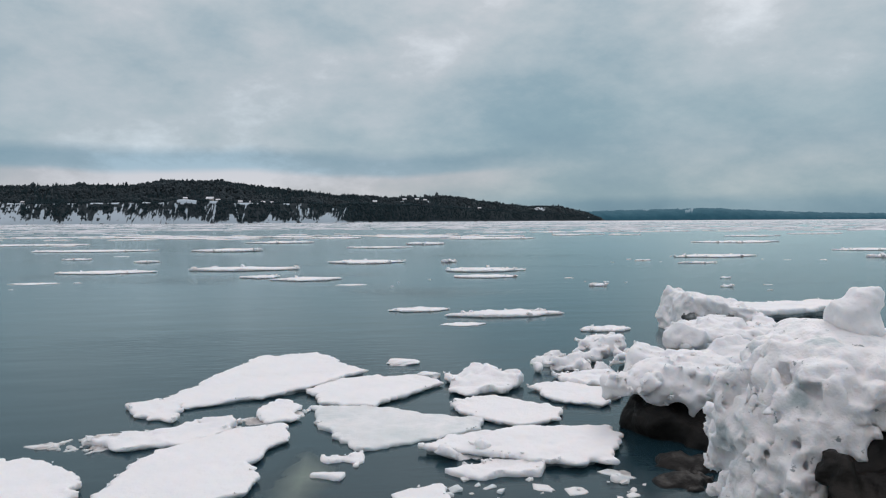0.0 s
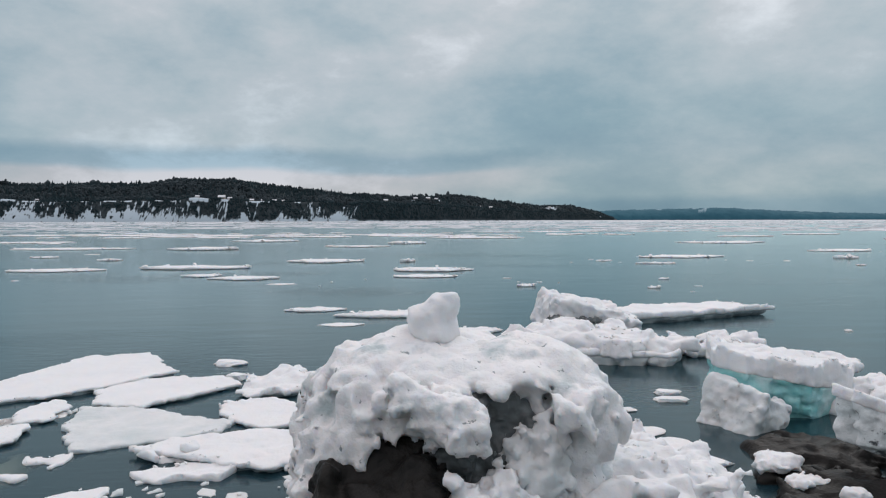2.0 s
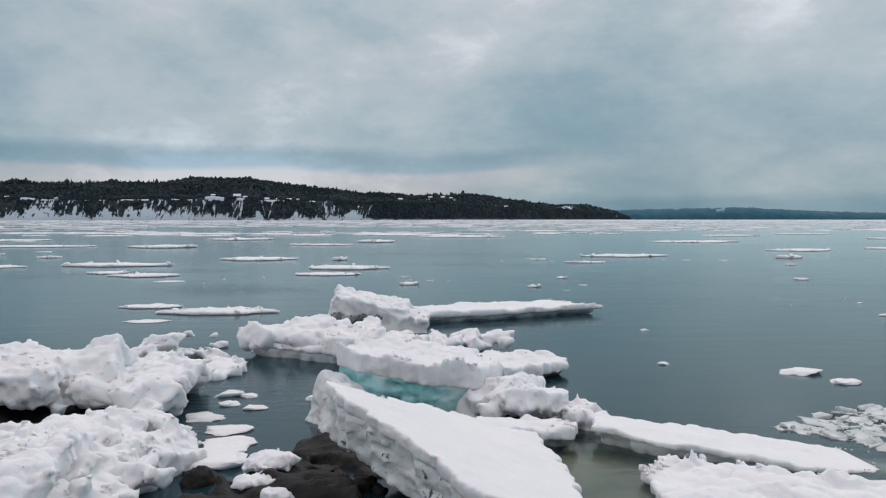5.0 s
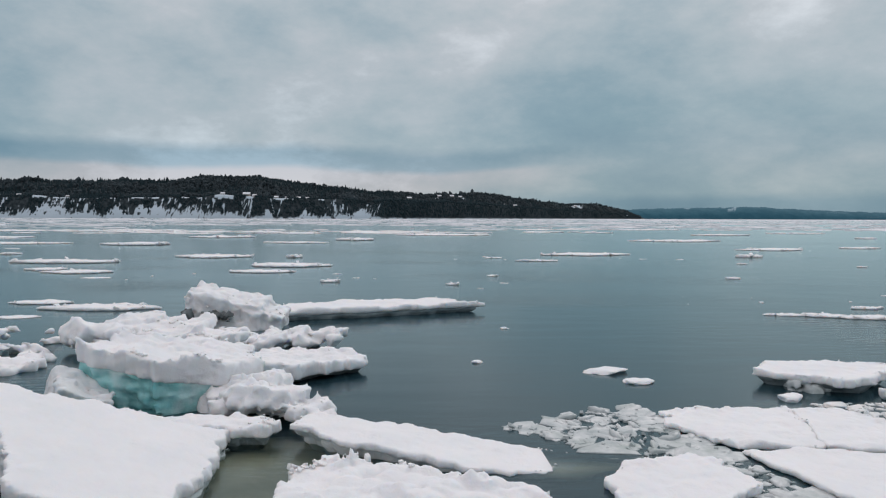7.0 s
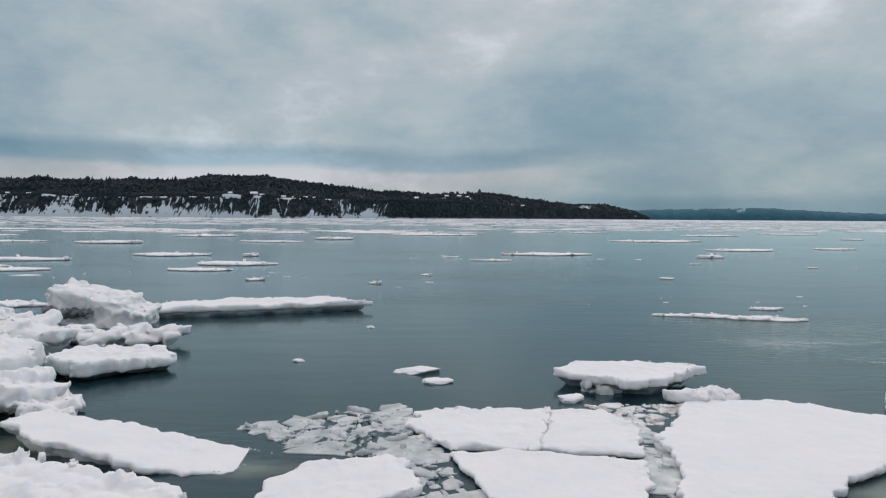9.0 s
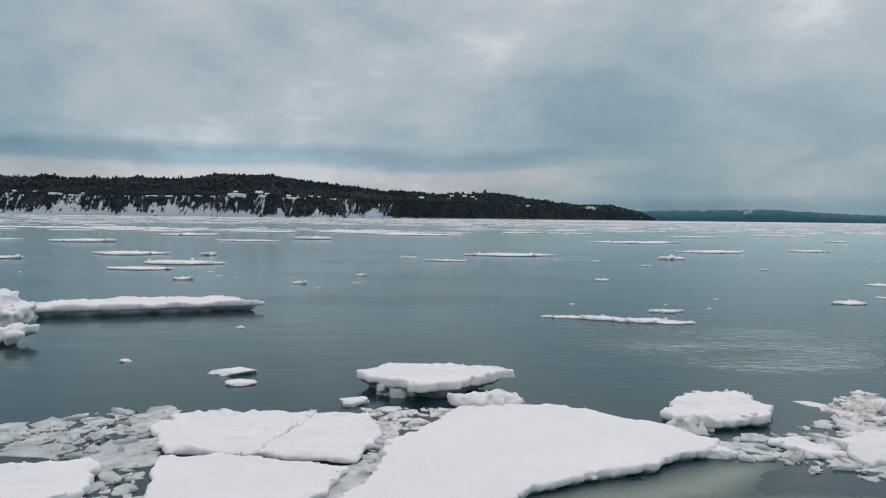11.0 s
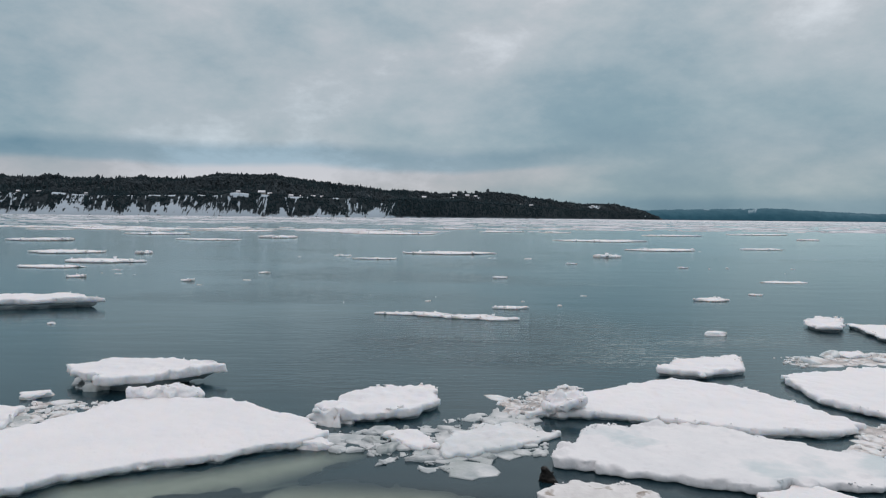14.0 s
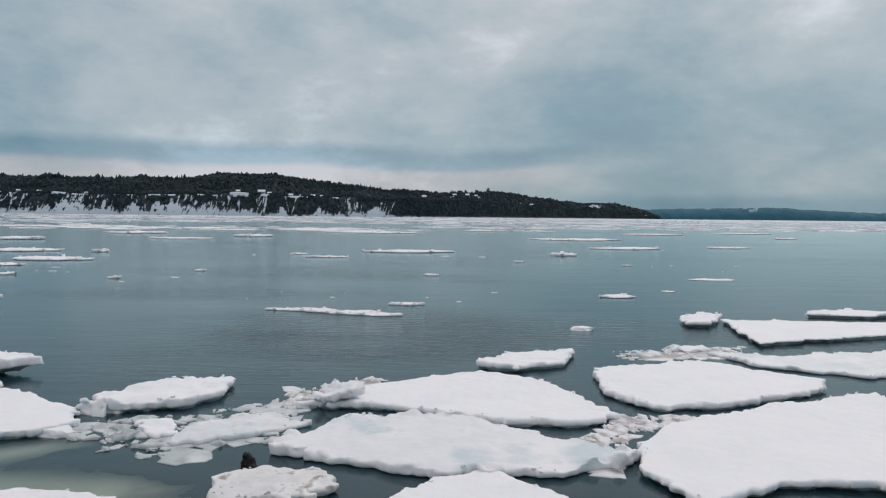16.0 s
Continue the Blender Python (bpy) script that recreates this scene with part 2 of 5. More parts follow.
def water_material():
    m, nodes, links = material("river_water")
    out = nodes.new("ShaderNodeOutputMaterial")
    body, clear, gloss = nodes.new("ShaderNodeBsdfDiffuse"), nodes.new("ShaderNodeBsdfTransparent"), nodes.new("ShaderNodeBsdfGlossy")
    body.inputs["Color"].default_value = (0.010, 0.030, 0.041, 1)
    clear.inputs["Color"].default_value = (0.80, 0.86, 0.82, 1)
    gloss.inputs["Roughness"].default_value = 0.15
    gloss.inputs["Color"].default_value = (0.87, 0.985, 1.0, 1)
    # turbid water: only the shallows let the bottom show
    depth, shallow = nodes.new("ShaderNodeMixShader"), nodes.new("ShaderNodeAttribute")
    shallow.attribute_name = "shallow"
    links.new(shallow.outputs["Fac"], depth.inputs[0])
    links.new(body.outputs[0], depth.inputs[1])
    links.new(clear.outputs[0], depth.inputs[2])
    # ripples gather in wind patches
    fine = noise_at(nodes, links, 5.0, 3.0, 0.6, (0.45, 1.6, 1))
    wide = noise_at(nodes, links, 0.9, 2.0, 0.5, (0.5, 1.4, 1))
    patch = ramp(nodes, links, noise_at(nodes, links, 0.11, 2.0, 0.5, (0.7, 1.3, 1)), [(0.5, 0.03), (0.64, 1.0)])
    ripple = nodes.new("ShaderNodeMath")
    ripple.operation = "MULTIPLY"
    gust, both = nodes.new("ShaderNodeAttribute"), nodes.new("ShaderNodeMath")
    gust.attribute_name, both.operation = "gust", "ADD"
    links.new(patch, both.inputs[0])
    links.new(gust.outputs["Fac"], both.inputs[1])
    links.new(fine, ripple.inputs[0])
    links.new(both.outputs[0], ripple.inputs[1])
    b1, b2 = nodes.new("ShaderNodeBump"), nodes.new("ShaderNodeBump")
    b1.inputs["Distance"].default_value, b2.inputs["Distance"].default_value = 0.016, 0.01
    links.new(ripple.outputs[0], b1.inputs["Height"])
    links.new(wide, b2.inputs["Height"])
    links.new(b2.outputs[0], b1.inputs["Normal"])
    links.new(b1.outputs[0], gloss.inputs["Normal"])
    fres, top = nodes.new("ShaderNodeFresnel"), nodes.new("ShaderNodeMixShader")
    fres.inputs["IOR"].default_value = 1.4
    links.new(b1.outputs[0], fres.inputs["Normal"])
    links.new(fres.outputs[0], top.inputs[0])
    links.new(depth.outputs[0], top.inputs[1])
    links.new(gloss.outputs[0], top.inputs[2])
    links.new(top.outputs[0], out.inputs["Surface"])
    return m


WATER = water_material()

# ---- shaping tools ----
PERM = np.random.RandomState(7).permutation(256)
PERM = np.concatenate([PERM, PERM, PERM])


def vnoise(x, y, z):
    """Smooth lattice noise from -1 to 1 on arrays."""
    xi, yi, zi = np.floor(x).astype(int), np.floor(y).astype(int), np.floor(z).astype(int)
    fx, fy, fz = x - xi, y - yi, z - zi
    fx, fy, fz = fx * fx * (3 - 2 * fx), fy * fy * (3 - 2 * fy), fz * fz * (3 - 2 * fz)

    def v(a, b, c):
        return PERM[PERM[PERM[(xi + a) & 255] + ((yi + b) & 255)] + ((zi + c) & 255)] / 127.5 - 1

    out = 0
    for a in (0, 1):
        for b in (0, 1):
            for c in (0, 1):
                out = out + v(a, b, c) * (fx if a else 1 - fx) * (fy if b else 1 - fy) * (fz if c else 1 - fz)
    return out


def fbm(x, y, z, size, octaves=3, seed=0.0):
    total, amp = 0, 1.0
    for o in range(octaves):
        k = 2.03**o / size
        total = total + amp * vnoise(x * k + seed + 11.3 * o, y * k + seed * 1.7, z * k - seed * 0.6)
        amp *= 0.5
    return total


def cells(x, y, z, size, seed=0):
    """Distance to the nearest of scattered points, about 0 to 1: angular cells."""
    x, y, z = x / size, y / size, z / size
    xi, yi, zi = np.floor(x).astype(int), np.floor(y).astype(int), np.floor(z).astype(int)
    best = np.full(np.broadcast(x, y, z).shape, 9.0)
    for a in (-1, 0, 1):
        for b in (-1, 0, 1):
            for c in (-1, 0, 1):
                h = PERM[PERM[PERM[(xi + a + seed) & 255] + ((yi + b) & 255)] + ((zi + c) & 255)]
                px, py, pz = xi + a + PERM[h] / 255, yi + b + PERM[h + 37] / 255, zi + c + PERM[h + 91] / 255
                best = np.minimum(best, (x - px) ** 2 + (y - py) ** 2 + (z - pz) ** 2)
    return np.sqrt(best)


def smax(a, b, k):
    h = np.clip(0.5 + 0.5 * (a - b) / k, 0, 1)
    return b + (a - b) * h + k * h * (1 - h)


def smin(a, b, k):
    return -smax(-a, -b, k)


def ellipsoid(x, y, z, c, r):
    q = np.sqrt(((x - c[0]) / r[0]) ** 2 + ((y - c[1]) / r[1]) ** 2 + ((z - c[2]) / r[2]) ** 2)
    return (q - 1) * min(r)


def in_plan(x, y, corners):
    """Distance to the outline of a plan polygon, negative inside."""
    best, sign = np.full(x.shape, 1e9), np.ones(x.shape)
    n = len(corners)
    for i in range(n):
        (ax, ay), (bx, by) = corners[i], corners[(i + 1) % n]
        ex, ey = bx - ax, by - ay
        t = np.clip(((x - ax) * ex + (y - ay) * ey) / (ex * ex + ey * ey), 0, 1)
        best = np.minimum(best, (x - ax - t * ex) ** 2 + (y - ay - t * ey) ** 2)
        cross = ((ay > y) != (by > y)) & (x < ex * (y - ay) / (ey if abs(ey) > 1e-9 else 1e-9) + ax)
        sign = np.where(cross, -sign, sign)
    return np.sqrt(best) * sign


def grid(low, high, step):
    axes = [np.arange(a, b + step, step) for a, b in zip(low, high)]
    return np.meshgrid(*axes, indexing="ij")


def net(field, low, step):
    """Vertices and quads of the skin where the field is zero (inside is negative)."""
    inside = field < 0
    n0, n1, n2 = (s - 1 for s in field.shape)
    count = np.zeros((n0, n1, n2), int)
    for a in (0, 1):
        for b in (0, 1):
            for c in (0, 1):
                count += inside[a : a + n0, b : b + n1, c : c + n2]
    i, j, k = np.nonzero((count > 0) & (count < 8))
    place, hits = np.zeros((len(i), 3)), np.zeros(len(i))
    for axis in range(3):
        for p in (0, 1):
            for q in (0, 1):
                o = [0, 0, 0]
                o[(axis + 1) % 3], o[(axis + 2) % 3] = p, q
                e = list(o)
                e[axis] = 1
                f0, f1 = field[i + o[0], j + o[1], k + o[2]], field[i + e[0], j + e[1], k + e[2]]
                on = (f0 < 0) != (f1 < 0)
                t = np.where(on, f0 / np.where(on, f0 - f1, 1), 0)
                for d in range(3):
                    place[:, d] += on * (o[d] + (t if d == axis else 0))
                hits += on
    verts = (place / hits[:, None] + np.stack([i, j, k], 1)) * step + np.array(low)
    ids = np.full((n0, n1, n2), -1)
    ids[i, j, k] = np.arange(len(i))
    quads = []
    for axis in range(3):
        u, w = (axis + 1) % 3, (axis + 2) % 3
        near = [slice(None)] * 3
        far = [slice(None)] * 3
        near[axis], far[axis] = slice(0, -1), slice(1, None)
        a, b = inside[tuple(near)], inside[tuple(far)]
        idx = np.stack(np.nonzero(a != b), 1)
        size = field.shape
        idx = idx[(idx[:, u] > 0) & (idx[:, u] < size[u] - 1) & (idx[:, w] > 0) & (idx[:, w] < size[w] - 1)]
        flip = a[tuple(idx.T)]
        ring = []
        for p, q in ((-1, -1), (0, -1), (0, 0), (-1, 0)):
            at = idx.copy()
            at[:, u] += p
            at[:, w] += q
            ring.append(ids[tuple(at.T)])
        ring = np.stack(ring, 1)
        quads.append(np.where(flip[:, None], ring, ring[:, ::-1]))
    quads = np.concatenate(quads)
    return verts, quads[(quads >= 0).all(1)]


def largest_piece(verts, quads):
    """Only the largest connected piece of a skin."""
    mark = np.arange(len(verts))
    while True:
        least = mark[quads].min(1)
        then = mark.copy()
        np.minimum.at(then, quads.ravel(), np.repeat(least, quads.shape[1]))
        then = then[then]
        if (then == mark).all():
            break
        mark = then
    tag, count = np.unique(mark[quads[:, 0]], return_counts=True)
    quads = quads[mark[quads[:, 0]] == tag[count.argmax()]]
    used, flat = np.unique(quads, return_inverse=True)
    return verts[used], flat.reshape(quads.shape)


def mesh_of(name, verts, faces, mat, smooth=True):
    me = bpy.data.meshes.new(name)
    verts, faces = np.asarray(verts, float), np.asarray(faces, int)
    n = faces.shape[1]
    me.vertices.add(len(verts))
    me.vertices.foreach_set("co", verts.ravel())
    me.loops.add(faces.size)
    me.loops.foreach_set("vertex_index", faces.ravel())
    me.polygons.add(len(faces))
    me.polygons.foreach_set("loop_start", np.arange(0, faces.size, n))
    me.polygons.foreach_set("use_smooth", np.broadcast_to(smooth, len(faces)).copy())
    me.update(calc_edges=True)
    me.materials.append(mat)
    return me


def solid(name, field, low, step, mat, base, parent=None, whole=False, crumbs=0.0):
    """A mesh object for the field's skin, its origin at base. crumbs: share of the skin's points that carry a shard of crust."""
    verts, quads = net(field, low, step)
    if whole:
        verts, quads = largest_piece(verts, quads)
    smooth = True
    if crumbs:
        r9 = np.random.RandomState(len(verts))
        at = verts[(verts[:, 2] > 0.03) & (r9.rand(len(verts)) < 2 * crumbs * np.clip(0.3 + fbm(verts[:, 0], verts[:, 1], verts[:, 2], 0.3, 2, 5.0), 0, 1))]
        verts, quads, smooth = joined_skin(verts, quads, shards(at, 0.2 * step + 0.75 * step * r9.rand(len(at)) ** 2.5, r9))
    ob = new(name, mesh_of(name, verts - np.array(base), quads, mat, smooth))
    ob.location = base
    if parent:
        ob.parent = parent
        ob.location = (0, 0, 0)
    return ob


def shards(places, sizes, rng):
    """Small angular blocks at the given places: vertices and quads of all of them."""
    n = len(places)
    box = np.array([(a, b, c) for a in (-1, 1) for b in (-1, 1) for c in (-1, 1)], float)
    v = box * rng.uniform(0.55, 1.15, (n, 8, 1)) + rng.uniform(-0.22, 0.22, (n, 8, 3))
    v = v * (sizes[:, None, None] * np.stack([rng.uniform(0.7, 1.5, n), rng.uniform(0.7, 1.3, n), rng.uniform(0.45, 0.9, n)], -1)[:, None])
    a, b = rng.uniform(0, 6.3, n)[:, None], rng.normal(0, 0.5, n)[:, None]
    x, y, z = v[..., 0], v[..., 1], v[..., 2]
    x, z = x * np.cos(b) + z * np.sin(b), -x * np.sin(b) + z * np.cos(b)
    x, y = x * np.cos(a) - y * np.sin(a), x * np.sin(a) + y * np.cos(a)
    v = np.stack([x, y, z], -1) + np.asarray(places)[:, None]
    sides = np.array([(0, 1, 3, 2), (4, 6, 7, 5), (0, 4, 5, 1), (2, 3, 7, 6), (0, 2, 6, 4), (1, 5, 7, 3)])
    return v.reshape(-1, 3), (np.arange(n)[:, None, None] * 8 + sides).reshape(-1, 4)


def joined_skin(verts, quads, more):
    """Adds shards to a smooth skin; returns vertices, quads and which of the faces are smooth."""
    v, q = more
    return np.concatenate([verts, v]), np.concatenate([quads, q + len(verts)]), np.concatenate([np.ones(len(quads), bool), np.zeros(len(q), bool)])


# ---- ice floes near the shore ----
floe_count = [0]


def floe(corners, top, label, snow=0.035, deep=0.14, tilt=(0, 0), rough=0.05, lumps=0.012, ice=None, cover=None, name="ice_floe", under=0.7, edge=0.35, step=None, group=""):
    """A slab of river ice with the given plan, its snow cover a part of its own. tilt: rise of its top per metre in x and y."""
    floe_count[0] += 1
    seed = 3.7 * floe_count[0]
    if 0 < top < 0.2:
        # low freeboard: the plan was taken a little higher up, so the rim lies further out
        corners = [(x, y + 0.19 * top * (y - 0.1)) for x, y in corners]
    xs, ys = [c[0] for c in corners], [c[1] for c in corners]
    cx, cy = sum(xs) / len(xs), sum(ys) / len(ys)
    step = step or max(0.018, 0.0034 * cy)
    top, snow = top * (0.54 if top < 0.2 else 0.95), snow * (0.5 if top < 0.2 else 1.0)
    rise = max(abs(tilt[0]) * (max(xs) - min(xs)), abs(tilt[1]) * (max(ys) - min(ys))) * 0.62
    low = (min(xs) - 0.2, min(ys) - 0.2, top - deep - rise - 0.1)
    X, Y, Z = grid(low, (max(xs) + 0.2, max(ys) + 0.2, top + rise + 0.14), step)
    x2, y2 = X[:, :, :1], Y[:, :, :1]
    d = in_plan(x2, y2, corners) + rough * fbm(x2, y2, 0 * x2, edge, 4, seed)
    d = d + (0.02 + 0.7 * rough) * (cells(x2, y2, 0 * x2 + 0.4, 0.16 + 0.4 * rough, floe_count[0]) - 0.5) + 0.03 * fbm(x2, y2, 0 * x2, 0.085, 3, seed + 2)
    plane = top + tilt[0] * (x2 - cx) + tilt[1] * (y2 - cy)
    drift = lumps * fbm(x2, y2, 0 * x2, 0.45, 3, seed + 5) + 0.35 * lumps * fbm(x2, y2, 0 * x2, 0.08, 2, seed + 7)
    drift = np.maximum(drift, -0.3 * snow)
    # broken, piled rim here and there
    rim = np.clip(1 + d / 0.16, 0, 1)
    crust = np.clip(fbm(x2, y2, 0 * x2, 0.3, 2, seed + 9) + 0.1, 0, 1) * rim * (0.6 - cells(x2, y2, 0 * x2, 0.1, 5) ** 2) * (lumps * 3.5)
    heaped = np.clip(lumps - 0.022, 0, 1) * 2.6 * (0.7 - cells(x2, y2, 0 * x2 + 2.2, 0.16, 9) ** 2) * np.clip(0.5 + fbm(x2, y2, 0 * x2, 0.4, 2, seed + 3), 0, 1)
    side, edge_zone = np.zeros(X.shape), np.broadcast_to(np.abs(d) < 0.2 + under * deep, X.shape)
    x, y, z = X[edge_zone], Y[edge_zone], Z[edge_zone]
    side[edge_zone] = 0.022 * fbm(x, y, z * 2, 0.12, 2, seed) + 0.03 * (cells(x, y, z * 1.5, 0.11, 3) - 0.5) + 0.012 * fbm(x * 0.3, y * 0.3, z, 0.03, 2, seed)
    body = smax(smax(d + 0.02 + side + under * (plane - snow - Z), Z - (plane - snow), 0.012), plane - deep - Z, 0.02)
    root = new(name)
    root.location = (cx, cy, 0)
    tagged(root, label, "ice floe", group)
    low3 = np.array(low)

    def keep_outer(verts, quads, above):
        """Leaves away what lies buried between the snow and the ice."""
        mid = verts[quads].mean(1)
        i, j = ((mid[:, 0] - low3[0]) / step).astype(int), ((mid[:, 1] - low3[1]) / step).astype(int)
        deep_in, rel = d[i, j, 0] < -0.09, mid[:, 2] - plane[i, j, 0] + snow
        return quads[~(deep_in & ((rel > -0.012) if above else (rel < -0.012)))]

    def skin_part(part_name, field, mat, above):
        verts, quads = net(field, low, step)
        if snow > 0:
            quads = keep_outer(verts, quads, above)
        verts, quads = largest_piece(verts, quads)
        smooth = True
        if not above:
            # crumbs of broken crust along the rim
            r9 = np.random.RandomState(floe_count[0])
            rim_zone = (d[:, :, 0] < -0.006) & (d[:, :, 0] > -0.035 - 0.9 * lumps)
            i, j = np.nonzero(rim_zone)
            clump = fbm(x2[i, j, 0], y2[i, j, 0], 0.0, 0.35, 2, seed + 13)
            odds = np.clip(clump + 0.2, 0, 1) ** 2 * (0.1 + 5.0 * lumps)
            pick = r9.rand(len(i)) < odds * min(1.0, (step / 0.03) ** 2)
            i, j = i[pick], j[pick]
            size = (0.007 + 0.35 * lumps * r9.rand(len(i)) ** 2) * (0.7 + 0.045 * cy)
            level = (plane + drift + crust + heaped)[i, j, 0]
            places = np.stack([x2[i, j, 0], y2[i, j, 0], level + 0.25 * size], 1)
            verts, quads, smooth = joined_skin(verts, quads, shards(places, size, r9))
        ob = new(part_name, mesh_of(part_name, verts - np.array((cx, cy, 0)), quads, mat, smooth))
        ob.parent = root

    skin_part("ice_base", body, ice or ICE, True)
    if snow > 0:
        skin = smax(smax(d + 0.004 + 0.5 * side, Z - (plane + drift + crust + heaped), 0.006), plane - snow - 0.025 - Z, 0.012)
        skin_part("snow_cover", skin, cover or SNOW, False)
    return root


def lump_field(X, Y, Z, blobs, k=0.06, size=0.22, rough=0.05, seed=0.0, turn=None):
    f = np.full(X.shape, 9.0)
    axes = X[:, 0, 0], Y[0, :, 0], Z[0, 0, :]
    for n, (c, r) in enumerate(blobs):
        box = tuple(slice(*np.searchsorted(ax, (c[d] - 1.5 * max(r) - 0.3, c[d] + 1.5 * max(r) + 0.3))) for d, ax in enumerate(axes))
        x, y, z = X[box] - c[0], Y[box] - c[1], Z[box] - c[2]
        if turn is None and n % 5 < 2:
            e = ellipsoid(x, y, z, (0, 0, 0), r)
        else:
            # a tumbled block with worn edges
            tip = 0.22 if n % 5 == 4 else 0.5
            m = Euler(turn or (tip * math.sin(n * 2.1), tip * math.cos(n * 1.3), n * 0.9)).to_matrix().transposed()
            q = [np.abs(m[a][0] * x + m[a][1] * y + m[a][2] * z) - 0.72 * r[a] for a in range(3)]
            e = np.sqrt(sum(np.maximum(v, 0) ** 2 for v in q)) + np.minimum(np.maximum(np.maximum(q[0], q[1]), q[2]), 0) - 0.1 * min(r)
        f[box] = smin(f[box], e, k)
    near = np.abs(f) < 0.2
    x, y, z = X[near], Y[near], Z[near]
    f[near] += rough * fbm(x, y, z, size, 3, seed) + 0.8 * rough * (cells(x, y, z * 1.3, size * 1.3, int(seed)) - 0.55) + 0.45 * rough * fbm(x, y, z, size * 0.3, 3, seed)
    return f


def bounds(blobs, pad=0.15):
    low = [min(c[d] - r[d] for c, r in blobs) - pad for d in range(3)]
    high = [max(c[d] + r[d] for c, r in blobs) + pad for d in range(3)]
    return low, high


def heap(name, blobs, label, category, mat=None, step=0.035, k=0.06, size=0.22, rough=0.05, seed=0.0, parent=None, turn=None):
    low, high = bounds(blobs)
    low[2] = max(low[2], -0.35)
    X, Y, Z = grid(low, high, step)
    f = lump_field(X, Y, Z, blobs, k, size, rough, seed, turn)
    f = np.maximum(f, -0.3 - Z)
    c = ((low[0] + high[0]) / 2, (low[1] + high[1]) / 2, 0)
    if parent:
        ob = solid(name, f, low, step, mat or SNOW, tuple(parent.location), parent)
        return ob
    return tagged(solid(name, f, low, step, mat or SNOW, c, crumbs=0.016 if name == "snow_rubble" else 0.012 if name == "ice_block" else 0.0), label, category)


def strewn(rng, outline, count, small, large, top, flat=0.7):
    """Random rounded lumps inside a plan outline; top(x, y) is the heap's height there."""
    xs, ys = [c[0] for c in outline], [c[1] for c in outline]
    blobs = []
    while len(blobs) < count:
        x, y = rng.uniform(min(xs), max(xs)), rng.uniform(min(ys), max(ys))
        if in_plan(np.array([x]), np.array([y]), outline)[0] > -0.05:
            continue
        r = rng.uniform(small, large)
        h = top(x, y)
        if len(blobs) % 5 == 4:
            # a broken plate lying among the lumps
            blobs.append(((x, y, h - 0.04 + rng.uniform(-0.1, 0.02)), (r * rng.uniform(1.3, 2.2), r * rng.uniform(1.2, 1.9), r * rng.uniform(0.35, 0.55))))
            continue
        blobs.append(((x, y, h - r * flat + rng.uniform(-0.1, 0.03)), (r * rng.uniform(0.8, 1.35), r * rng.uniform(0.8, 1.3), r * flat * rng.uniform(0.8, 1.15))))
    return blobs


def chunk(x, y, size, high, seed, label="small rounded chunk of white ice afloat", mat=None, name="ice_chunk"):
    """A small floating piece, broken flat on several sides."""
    bm = bmesh.new()
    bmesh.ops.create_icosphere(bm, subdivisions=3, radius=1.0)
    rng = np.random.RandomState(int(seed))
    cuts = [(Vector(rng.normal(0, 1, 3)).normalized(), rng.uniform(0.5, 0.85)) for _ in range(9)]
    for v in bm.verts:
        for way, far in cuts:
            over = v.co.dot(way) - far
            if over > 0:
                v.co -= way * over
        v.co *= 1 + 0.22 * noise.fractal(v.co * 2.2 + Vector((seed * 3.1, seed, 0)), 0.8, 2.0, 4)
        v.co.x *= size * 0.62
        v.co.y *= size * 0.46
        v.co.z = min(v.co.z, 0.62) * high * (1.25 if v.co.z > 0 else 1.0)
    me = bpy.data.meshes.new(name)
    bm.to_mesh(me)
    bm.free()
    me.materials.append(mat or SNOW)
    ob = new(name, me)
    ob.location = (x, y, 0.01)
    return tagged(ob, label, "ice chunk", "ice chunks afloat")


# ---- ground, water ----
def bed_height(x, y):
    return np.interp(y, [-40, -3, 1.5, 3.2, 4.6, 7.0, 12.0, 40.0, 900.0], [3.0, 0.7, 0.42, 0.1, -0.45, -1.2, -2.2, -5.0, -8.0])


def bar_height(x, y):
    return -0.02 - 0.05 * ((x - 10.2) / 0.6) ** 2 - 0.06 * ((y - 5.3) / 0.85) ** 2 + 0.03 * fbm(x, y, 0 * x, 0.5, 3, 1.0)


def sheet(xs, ys, height):
    gx, gy = np.meshgrid(xs, ys, indexing="ij")
    i = np.arange(gx.size).reshape(gx.shape)
    return np.stack([gx, gy, height(gx, gy)], -1).reshape(-1, 3), np.stack([i[:-1, :-1], i[1:, :-1], i[1:, 1:], i[:-1, 1:]], -1).reshape(-1, 4)


v, q = sheet(np.concatenate([np.linspace(-4000, -20, 14), np.linspace(-8, 32, 100), np.linspace(45, 4500, 14)]),
             np.concatenate([np.linspace(-300, -12, 6), np.linspace(-8, 14, 80), np.array([18, 30, 60, 200, 900, 2500, 4900])]),
             lambda x, y: bed_height(x, y) + np.where(np.abs(x - 12) < 25, 0.05 * fbm(x, y, 0 * x, 0.8, 3, 2.0), 0))
tagged(new("ground", mesh_of("ground", v, q, BED)), "stony shore and river bed of brown sand", "ground", kind="structure")
v, q = sheet(np.linspace(9.2, 11.4, 60), np.linspace(3.6, 6.8, 80), bar_height)
tagged(new("sand_bar", mesh_of("sand_bar", v, q, SAND)), "olive sand bar in the clear shallows", "sand bar", kind="structure")
